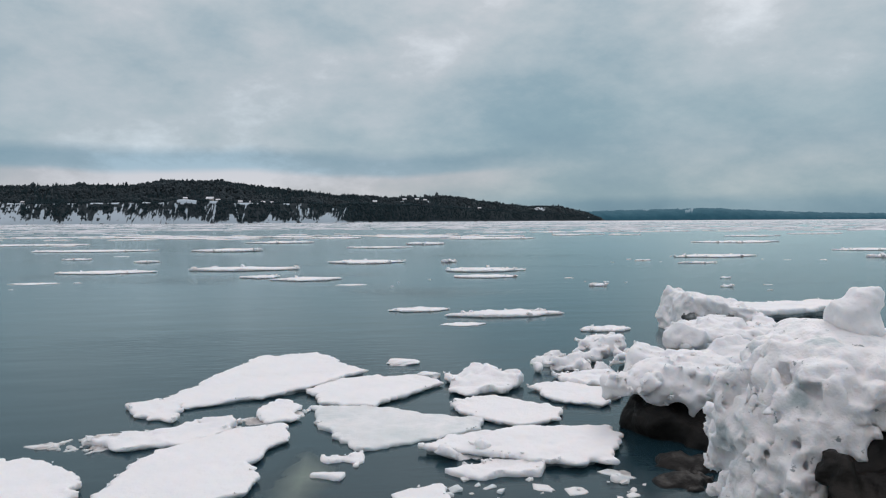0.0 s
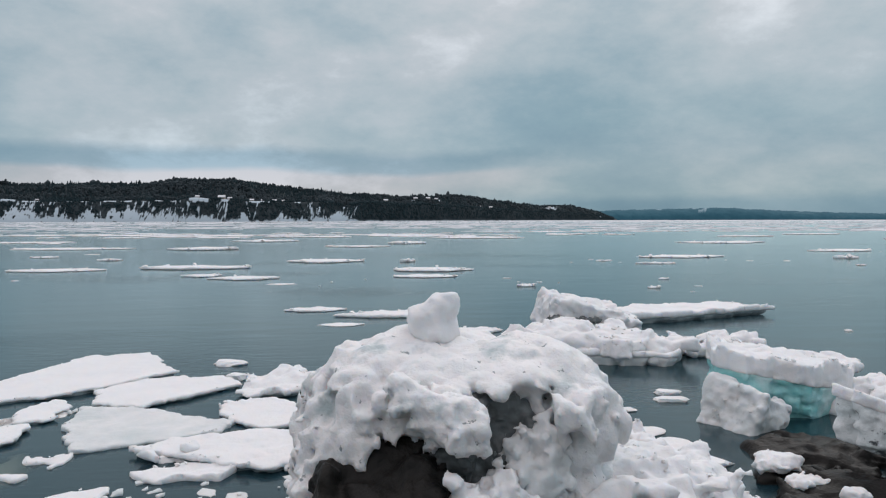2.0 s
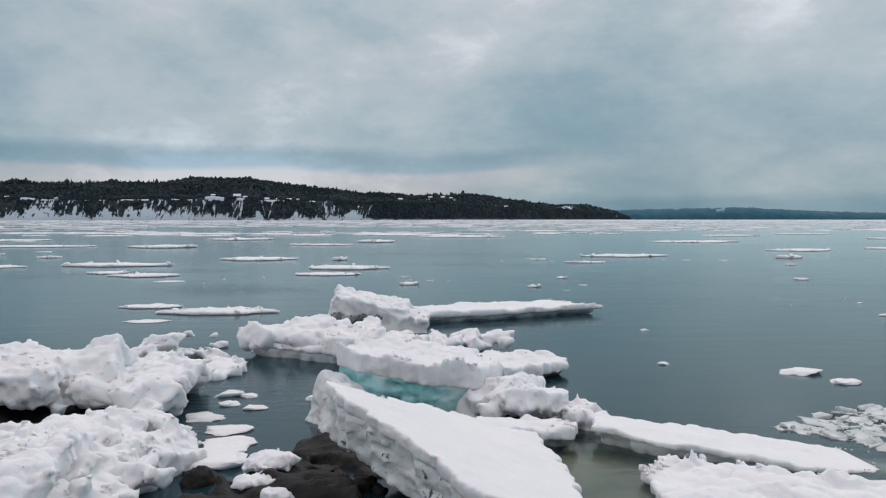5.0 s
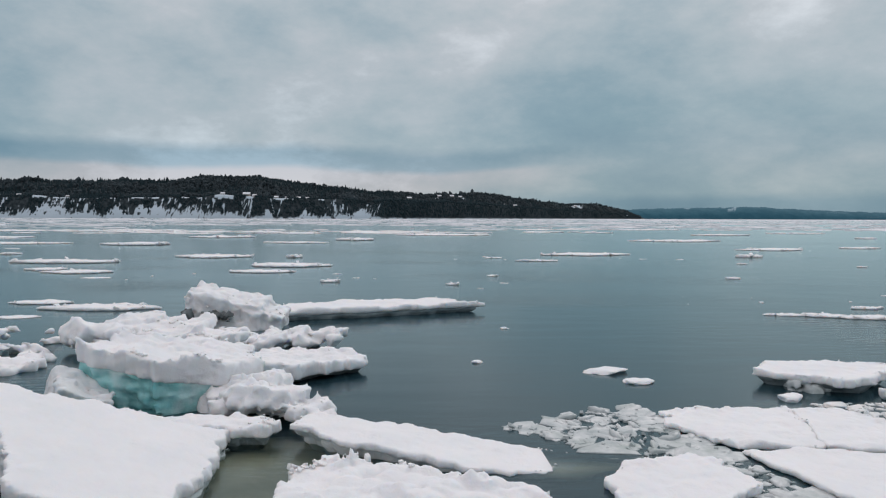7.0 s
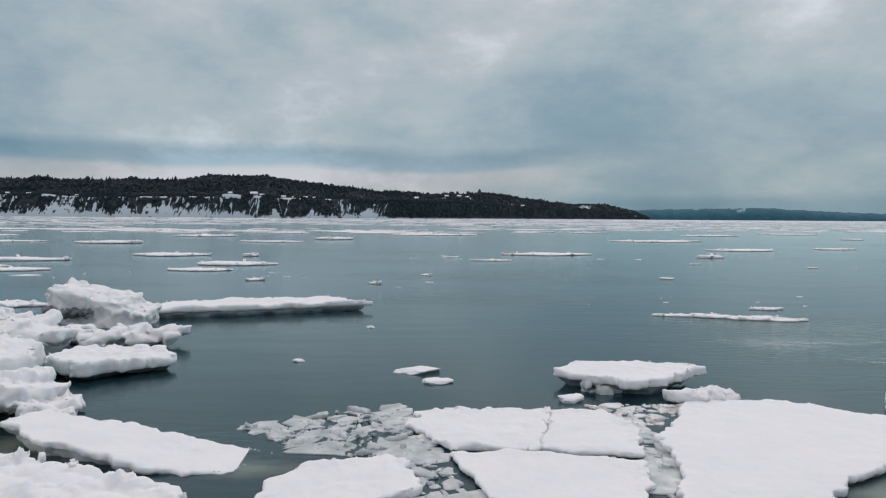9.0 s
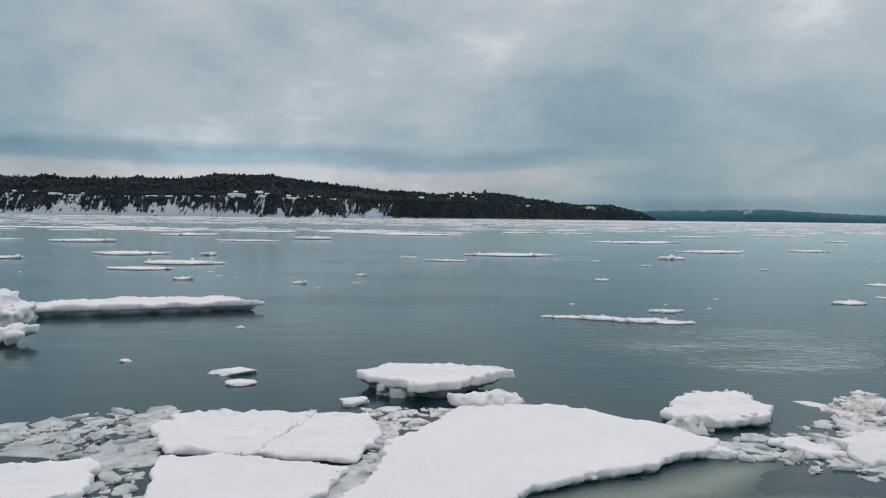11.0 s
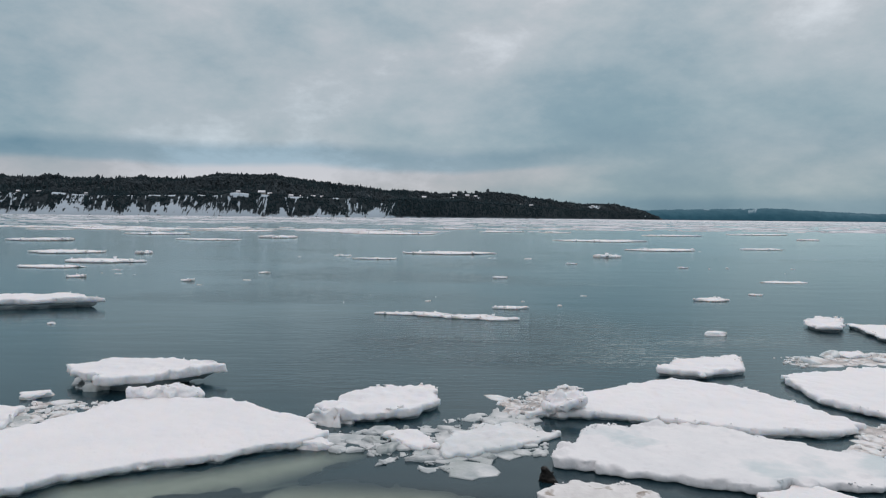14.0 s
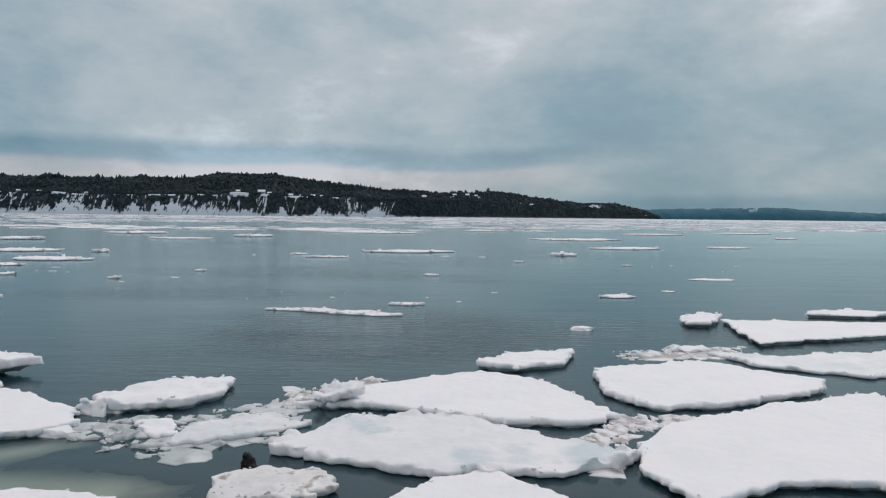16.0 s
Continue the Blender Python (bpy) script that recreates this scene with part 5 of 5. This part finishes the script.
heap("snow_rubble", pile, "pile of crumbled snow against the ice blocks", "snow heap", SNOW, 0.024, 0.025, 0.14, 0.035, 9.0)
heap("snow_rubble", strewn(rng, [(8.4, 10.7), (9.5, 10.0), (10.6, 10.15), (10.4, 10.65), (9.3, 11.1), (8.6, 11.2)], 44, 0.08, 0.18, lambda x, y: 0.22, 0.45), "ragged rows of broken ice piled on a floe", "snow heap", SNOW, 0.036, 0.03, 0.2, 0.045, 13.0)
# the base's dark colour adds the shade beneath the overhang
floe([(9.3, 8.45), (10.1, 8.05), (10.55, 8.4), (11.0, 8.83), (10.4, 9.15), (9.6, 9.3)], 0.205, "ice floe with a dark undercut edge", snow=0.1, deep=0.26, lumps=0.04, rough=0.08, under=1.3, ice=SHADED_ICE)
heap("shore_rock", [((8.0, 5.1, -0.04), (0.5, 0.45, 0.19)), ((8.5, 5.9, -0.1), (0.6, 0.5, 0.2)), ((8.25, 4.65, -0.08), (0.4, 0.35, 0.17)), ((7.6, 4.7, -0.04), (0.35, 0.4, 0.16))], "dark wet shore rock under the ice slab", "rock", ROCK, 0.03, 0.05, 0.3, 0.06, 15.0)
for n, (x, y, r) in enumerate([(7.74, 5.42, 0.17), (7.72, 5.02, 0.13), (7.93, 4.74, 0.08)]):
    heap("snow_patch", [((x, y, 0.13), (r, 0.8 * r, 0.05)), ((x + 0.5 * r, y + 0.2 * r, 0.12), (0.7 * r, 0.6 * r, 0.05)), ((x - 0.6 * r, y, 0.12), (0.5 * r, 0.5 * r, 0.04))], "small cap of snow on a dark rock", "snow patch", SNOW, 0.012, 0.03, 0.1, 0.022, 51.0 + n)
floe([(10.44, 5.8), (10.6, 6.1), (11.2, 6.08), (12.1, 5.7), (12.95, 5.38), (12.6, 5.08), (12.0, 5.02), (11.65, 5.12), (10.9, 5.42)], 0.16, "long tilted ice floe sliding under the water at its tip", snow=0.06, deep=0.24, tilt=(-0.085, 0.0), lumps=0.018, under=0.7, ice=WET_SNOW)
floe([(9.35, 6.15), (9.5, 6.32), (9.95, 6.25), (10.32, 6.08), (10.22, 5.9), (9.8, 5.86), (9.4, 5.9)], 0.2, "ragged piece of broken ice behind the slab", snow=0.08, deep=0.26, lumps=0.04, rough=0.05, under=0.5)
floe([(10.45, 4.3), (10.6, 5.0), (10.85, 5.25), (11.5, 4.95), (12.05, 4.65), (12.35, 4.7), (12.4, 4.1), (11.0, 3.9)], 0.15, "floe heaped with crumbly broken snow", snow=0.08, deep=0.22, lumps=0.06, rough=0.1)

# ---- middle stretch ----
floe([(12.8, 4.78), (13.06, 5.04), (13.66, 5.31), (13.9, 4.94), (13.86, 4.62), (13.5, 4.3), (12.82, 4.4)], 0.12, "rounded ice floe with a thick snow cover", snow=0.08, lumps=0.02)
floe([(13.8, 6.1), (13.9, 6.5), (14.2, 6.62), (15.2, 6.58), (14.85, 5.42), (14.15, 5.5)], 0.09, "cracked flat ice floe with rough snow", lumps=0.025, rough=0.035)
floe([(15.22, 6.55), (15.7, 6.5), (15.86, 5.95), (15.66, 5.28), (14.89, 5.42)], 0.09, "flat ice floe split off along a crack", lumps=0.02, rough=0.03)
floe([(14.12, 5.42), (14.9, 5.34), (15.62, 5.12), (15.45, 4.5), (15.2, 4.1), (14.5, 4.1), (14.35, 4.5)], 0.09, "flat snow-covered ice floe beside a crack", rough=0.03)
floe([(15.5, 7.85), (15.8, 8.25), (16.46, 8.25), (17.28, 7.88), (16.6, 7.3), (16.1, 7.2)], 0.2, "thick ice floe with a ragged grey end", snow=0.07, deep=0.3, lumps=0.022, rough=0.08, under=1.2, ice=ICE)
floe([(15.86, 5.03), (15.9, 5.6), (16.23, 6.0), (16.55, 6.6), (16.9, 6.74), (17.6, 6.65), (18.46, 6.02), (18.7, 5.58), (18.42, 5.32), (17.64, 4.92), (16.96, 4.66), (16.7, 4.4), (16.4, 3.9), (15.5, 3.9), (15.6, 4.4)], 0.14, "huge smooth snow-covered ice floe", snow=0.07, deep=0.2, rough=0.03, lumps=0.008, under=0.5)
for outline in SUNKEN:
    floe(outline, -0.025, "pale ice shelf lying just under water", snow=0, deep=0.1, ice=PALE_ICE, name="sunken_ice", under=2.2, rough=0.12)
floe([(18.5, 4.3), (19.3, 4.32), (20.1, 4.05), (20.3, 3.5), (18.6, 3.5)], 0.02, "flat ice shelf at the water's edge", snow=0.03, deep=0.1, rough=0.04)

# ---- last stretch ----
floe([(18.44, 6.29), (18.83, 6.79), (19.25, 7.14), (19.66, 7.14), (19.7, 6.48), (19.44, 6.1), (18.68, 6.02)], 0.16, "rough ice floe with a ragged broken rim", snow=0.08, deep=0.22, lumps=0.035, rough=0.07)
floe([(19.62, 5.17), (19.81, 5.8), (20.31, 6.04), (20.68, 5.71), (20.33, 5.36), (19.83, 5.1)], 0.07, "low ragged floe of frozen slush", lumps=0.035, rough=0.08, cover=WET_SNOW)
floe([(19.15, 5.72), (19.5, 5.88), (19.62, 5.36), (19.36, 5.4)], 0.07, "small broken ice floe", lumps=0.03)
floe([(20.5, 6.15), (21.06, 6.76), (22.41, 7.54), (23.1, 6.88), (23.49, 5.75), (23.18, 5.5), (22.39, 5.6), (21.31, 6.08)], 0.15, "large snow-covered floe with a lumpy pointed end", snow=0.08, deep=0.2, rough=0.05, under=0.45)
floe([(22.36, 7.92), (22.97, 8.6), (23.89, 8.92), (23.51, 7.93), (22.83, 7.63)], 0.14, "ragged ice floe behind a larger one", lumps=0.03, rough=0.07)
floe([(20.49, 4.95), (21.01, 5.82), (21.93, 5.86), (22.59, 5.41), (23.34, 4.78), (22.84, 4.45), (22.09, 4.38), (21.0, 4.68)], 0.1, "broad pale ice floe with meltwater dents", snow=0.05, rough=0.06, lumps=0.03, cover=MELT_SNOW)
floe([(23.25, 4.4), (23.44, 4.93), (23.88, 5.46), (25.23, 6.1), (26.47, 6.5), (26.0, 5.0), (24.9, 4.1), (24.2, 4.12), (23.5, 3.8)], 0.15, "wide snow-covered ice floe with a rounded edge", snow=0.07, deep=0.2, rough=0.035)
floe([(23.76, 7.68), (24.49, 7.94), (25.26, 8.12), (26.25, 7.12), (25.97, 6.65), (25.08, 6.2), (23.96, 6.0), (23.59, 6.61)], 0.14, "large flat floe under clean snow", snow=0.07, deep=0.2, under=0.45)
floe([(27.12, 11.6), (28.53, 11.4), (30.2, 11.3), (29.8, 10.2), (28.4, 9.8), (26.7, 9.3)], 0.15, "snow-covered floe with an upturned edge", rough=0.06)
floe([(26.4, 11.7), (27.2, 12.4), (27.4, 12.0), (26.7, 10.9), (26.3, 11.0)], 0.18, "small snowy block of ice", lumps=0.03)
floe([(29.0, 12.3), (30.4, 13.0), (31.2, 12.5), (30.3, 12.0)], 0.16, "ice floe with ragged snow", lumps=0.03)
floe([(25.7, 8.9), (26.56, 8.6), (28.3, 9.0), (28.0, 7.9), (27.0, 7.4), (25.9, 8.1)], 0.09, "low grey-white floe of soft ice", cover=WET_SNOW, lumps=0.02)
floe([(21.3, 3.6), (21.72, 4.3), (22.13, 4.5), (22.6, 3.95), (22.7, 3.5)], 0.13, "snow-covered ice floe at the shore")
floe([(20.2, 4.35), (20.54, 4.63), (21.08, 4.57), (21.19, 4.2), (20.85, 3.9), (20.3, 4.0)], 0.1, "ragged dirty floe of broken ice", lumps=0.035, rough=0.09, cover=DIRTY_ICE, ice=DIRTY_ICE)


def brash(outline, count, seed, small, large, label, mat):
    """Loose slush: many small flat angular scraps in one mesh, some of them tipped or awash."""
    r9 = np.random.RandomState(seed)
    xs, ys = [c[0] for c in outline], [c[1] for c in outline]
    V, F, n = [], [], 0
    while len(V) < count * 2.1:
        x, y = r9.uniform(min(xs), max(xs)), r9.uniform(min(ys), max(ys))
        if in_plan(np.array([x]), np.array([y]), outline)[0] > 0:
            continue
        slush = len(V) > count * 1.15
        s = (small + (large - small) * r9.rand() ** 2.2) * (1.9 if slush else 1.0)
        k = 11
        ang = np.sort(r9.uniform(0, 2 * np.pi, k))
        rr = s * r9.uniform(0.7, 1.1, k)
        a, squash, h = r9.uniform(0, 6.3), r9.uniform(0.4, 0.9), min(0.06, s * r9.uniform(0.15, 0.5)) * r9.choice([0.3, 0.7, 1.2])
        h = 0.009 if slush else h * 0.6
        px, py = rr * np.cos(ang), rr * np.sin(ang) * squash
        px, py = px * math.cos(a) - py * math.sin(a), px * math.sin(a) + py * math.cos(a)
        tip = r9.normal(0, 0.004 if slush else 0.12, 2)
        hz = h * r9.uniform(0.5, 1.3, k)
        rings = [np.stack([px * q, py * q, z + tip[0] * px + tip[1] * py], 1) for q, z in ((0.85, 0 * hz - 0.05), (1.0, hz * 0.45), (0.9, hz), (0.45, h * r9.uniform(0.8, 1.5, k)))]
        v = np.concatenate(rings + [np.array([[0, 0, h]])]) + (x, y, 0)
        f = []
        for m in range(3):
            for i in range(k):
                j = (i + 1) % k
                f += [(m * k + i, m * k + j, m * k + k + j), (m * k + i, m * k + k + j, m * k + k + i)]
        f += [(3 * k + i, 3 * k + (i + 1) % k, 4 * k) for i in range(k)]
        V.append(v)
        F.append(np.array(f) + n)
        n += len(v)
    # crumbs between and on the scraps
    at = []
    while len(at) < count * 2:
        x, y = r9.uniform(min(xs), max(xs)), r9.uniform(min(ys), max(ys))
        if in_plan(np.array([x]), np.array([y]), outline)[0] < 0.02 and fbm(np.array(x), np.array(y), np.array(0.0), 0.4, 2, seed) > -0.2:
            at.append((x, y, r9.uniform(-0.006, 0.012)))
    sv, sq = shards(np.array(at), 0.006 + 0.024 * r9.rand(len(at)) ** 2, r9)
    whole = sum(len(f) for f in F)
    F.append(np.concatenate([sq[:, :3], sq[:, [0, 2, 3]]]) + n)
    return tagged(new("brash_ice", mesh_of("brash_ice", np.concatenate(V + [sv]), np.concatenate(F), mat, np.arange(whole + 2 * len(sq)) < whole)), label, "brash ice", kind="stuff")


brash([(12.3, 6.3), (12.8, 6.65), (13.7, 6.95), (14.0, 6.0), (14.1, 5.2), (14.3, 4.3), (13.9, 4.3), (13.8, 5.3), (13.0, 5.7)], 85, 1, 0.03, 0.17, "loose slush and small ice fragments between floes", SLUSH)
brash([(15.6, 6.9), (16.2, 7.0), (17.0, 6.9), (16.6, 6.75), (16.1, 6.2), (15.7, 6.4)], 32, 2, 0.03, 0.12, "loose ice fragments packed between two floes", WET_SNOW)
brash([(18.5, 5.9), (19.2, 6.0), (20.3, 6.6), (20.5, 6.1), (20.6, 5.4), (19.6, 4.9), (18.8, 5.4)], 62, 3, 0.03, 0.17, "slush and small ice pieces around rough floes", SLUSH)
brash([(15.7, 6.45), (15.95, 6.3), (15.95, 5.3), (15.6, 4.6), (15.5, 4.9), (15.78, 5.6)], 24, 9, 0.04, 0.16, "slush filling the channel between two floes", SLUSH)
brash([(2.6, 5.9), (4.6, 5.8), (4.5, 5.2), (2.6, 5.2)], 9, 4, 0.03, 0.12, "thin ice scraps afloat near the boulder", WET_SNOW)
brash([(-0.8, 7.2), (0.4, 7.6), (1.6, 8.0), (1.2, 7.6), (-0.2, 6.9)], 50, 5, 0.03, 0.12, "ice crumbs afloat among the floes", WET_SNOW)
brash([(23.2, 5.0), (23.6, 5.6), (25.0, 6.1), (23.6, 6.0), (22.9, 5.2), (23.1, 4.5)], 50, 6, 0.03, 0.14, "ice crumbs in the gap between floes", WET_SNOW)
brash([(24.4, 9.2), (26.5, 9.6), (26.0, 8.9), (24.3, 8.6)], 40, 7, 0.04, 0.2, "thin slush drifting by the floes", WET_SNOW)
brash([(20.3, 7.0), (21.2, 7.6), (21.0, 6.9), (20.4, 6.4)], 30, 8, 0.04, 0.14, "small ice pieces at a floe's end", WET_SNOW)
for n, (x, y, s, h) in enumerate([(13.93, 8.57, 0.5, 0.05), (14.16, 8.0, 0.28, 0.04), (12.4, 9.2, 0.14, 0.03), (24.4, 11.1, 0.3, 0.06), (2.7, 10.3, 0.4, 0.06), (25.5, 9.3, 0.4, 0.06), (13.2, 12.0, 0.12, 0.03), (3.0, 9.4, 0.3, 0.08), (15.5, 7.15, 0.3, 0.06), (18.55, 5.55, 0.3, 0.07)]):
    chunk(x, y, s, h, 160 + n)
heap("stone", [((20.38, 4.78, 0.02), (0.045, 0.04, 0.06)), ((20.37, 4.79, 0.07), (0.03, 0.03, 0.03)), ((20.41, 4.77, 0.0), (0.035, 0.035, 0.035))], "small dark stone frozen into the slush", "stone", ROCK, 0.006, 0.012, 0.05, 0.014, 2.0)

# crumbs of ice strewn over the open water
rng = np.random.RandomState(77)
crumbs = []
while len(crumbs) < 34:
    y = 9.5 * (46 / 9.5) ** rng.rand()
    x = 10 + rng.uniform(-0.8, 0.95) * y
    if float(fbm(np.array(x * 0.5), np.array(y), np.array(0.0), 3.5, 2, 5.0)) < 0.25:
        continue
    a = rng.gamma(1.6, 0.05) * (0.6 + y / 25)
    crumbs.append((x, y, a, a * rng.uniform(0.4, 0.8), rng.uniform(0.008, 0.025)))
plates("ice_crumbs", crumbs, "tiny scraps of ice strewn over the open water", SNOW)

# broken snow lying on and between the floes
heap("snow_rubble", strewn(rng, [(15.62, 7.75), (15.8, 7.9), (16.15, 7.6), (16.05, 7.35), (15.75, 7.45)], 11, 0.06, 0.13, lambda x, y: 0.11), "grey crumbled ice at a thick floe's end", "snow heap", SLUSH, 0.022, 0.02, 0.12, 0.03, 39.0)
heap("snow_rubble", strewn(rng, [(20.5, 6.25), (20.9, 6.75), (21.15, 6.7), (20.95, 6.3)], 16, 0.05, 0.12, lambda x, y: 0.17), "lumps of broken snow on a floe's pointed end", "snow heap", SNOW, 0.022, 0.02, 0.12, 0.03, 31.0)
heap("snow_rubble", strewn(rng, [(16.4, 6.95), (16.75, 7.15), (17.25, 7.1), (17.2, 6.85), (16.7, 6.8)], 14, 0.06, 0.13, lambda x, y: 0.14), "lumps of snow packed between two floes", "snow heap", SNOW, 0.022, 0.02, 0.12, 0.03, 33.0)
heap("snow_rubble", strewn(rng, [(18.4, 6.2), (18.6, 6.45), (18.85, 6.3), (18.7, 6.05)], 12, 0.05, 0.1, lambda x, y: 0.13), "crumbled snow at a floe's ragged end", "snow heap", WET_SNOW, 0.022, 0.02, 0.12, 0.03, 35.0)
heap("snow_rubble", strewn(rng, [(2.65, 6.25), (2.9, 6.55), (3.3, 6.6), (3.1, 6.25)], 12, 0.05, 0.1, lambda x, y: 0.12), "lumps of broken snow on a floe's rim", "snow heap", SNOW, 0.022, 0.02, 0.12, 0.03, 37.0)
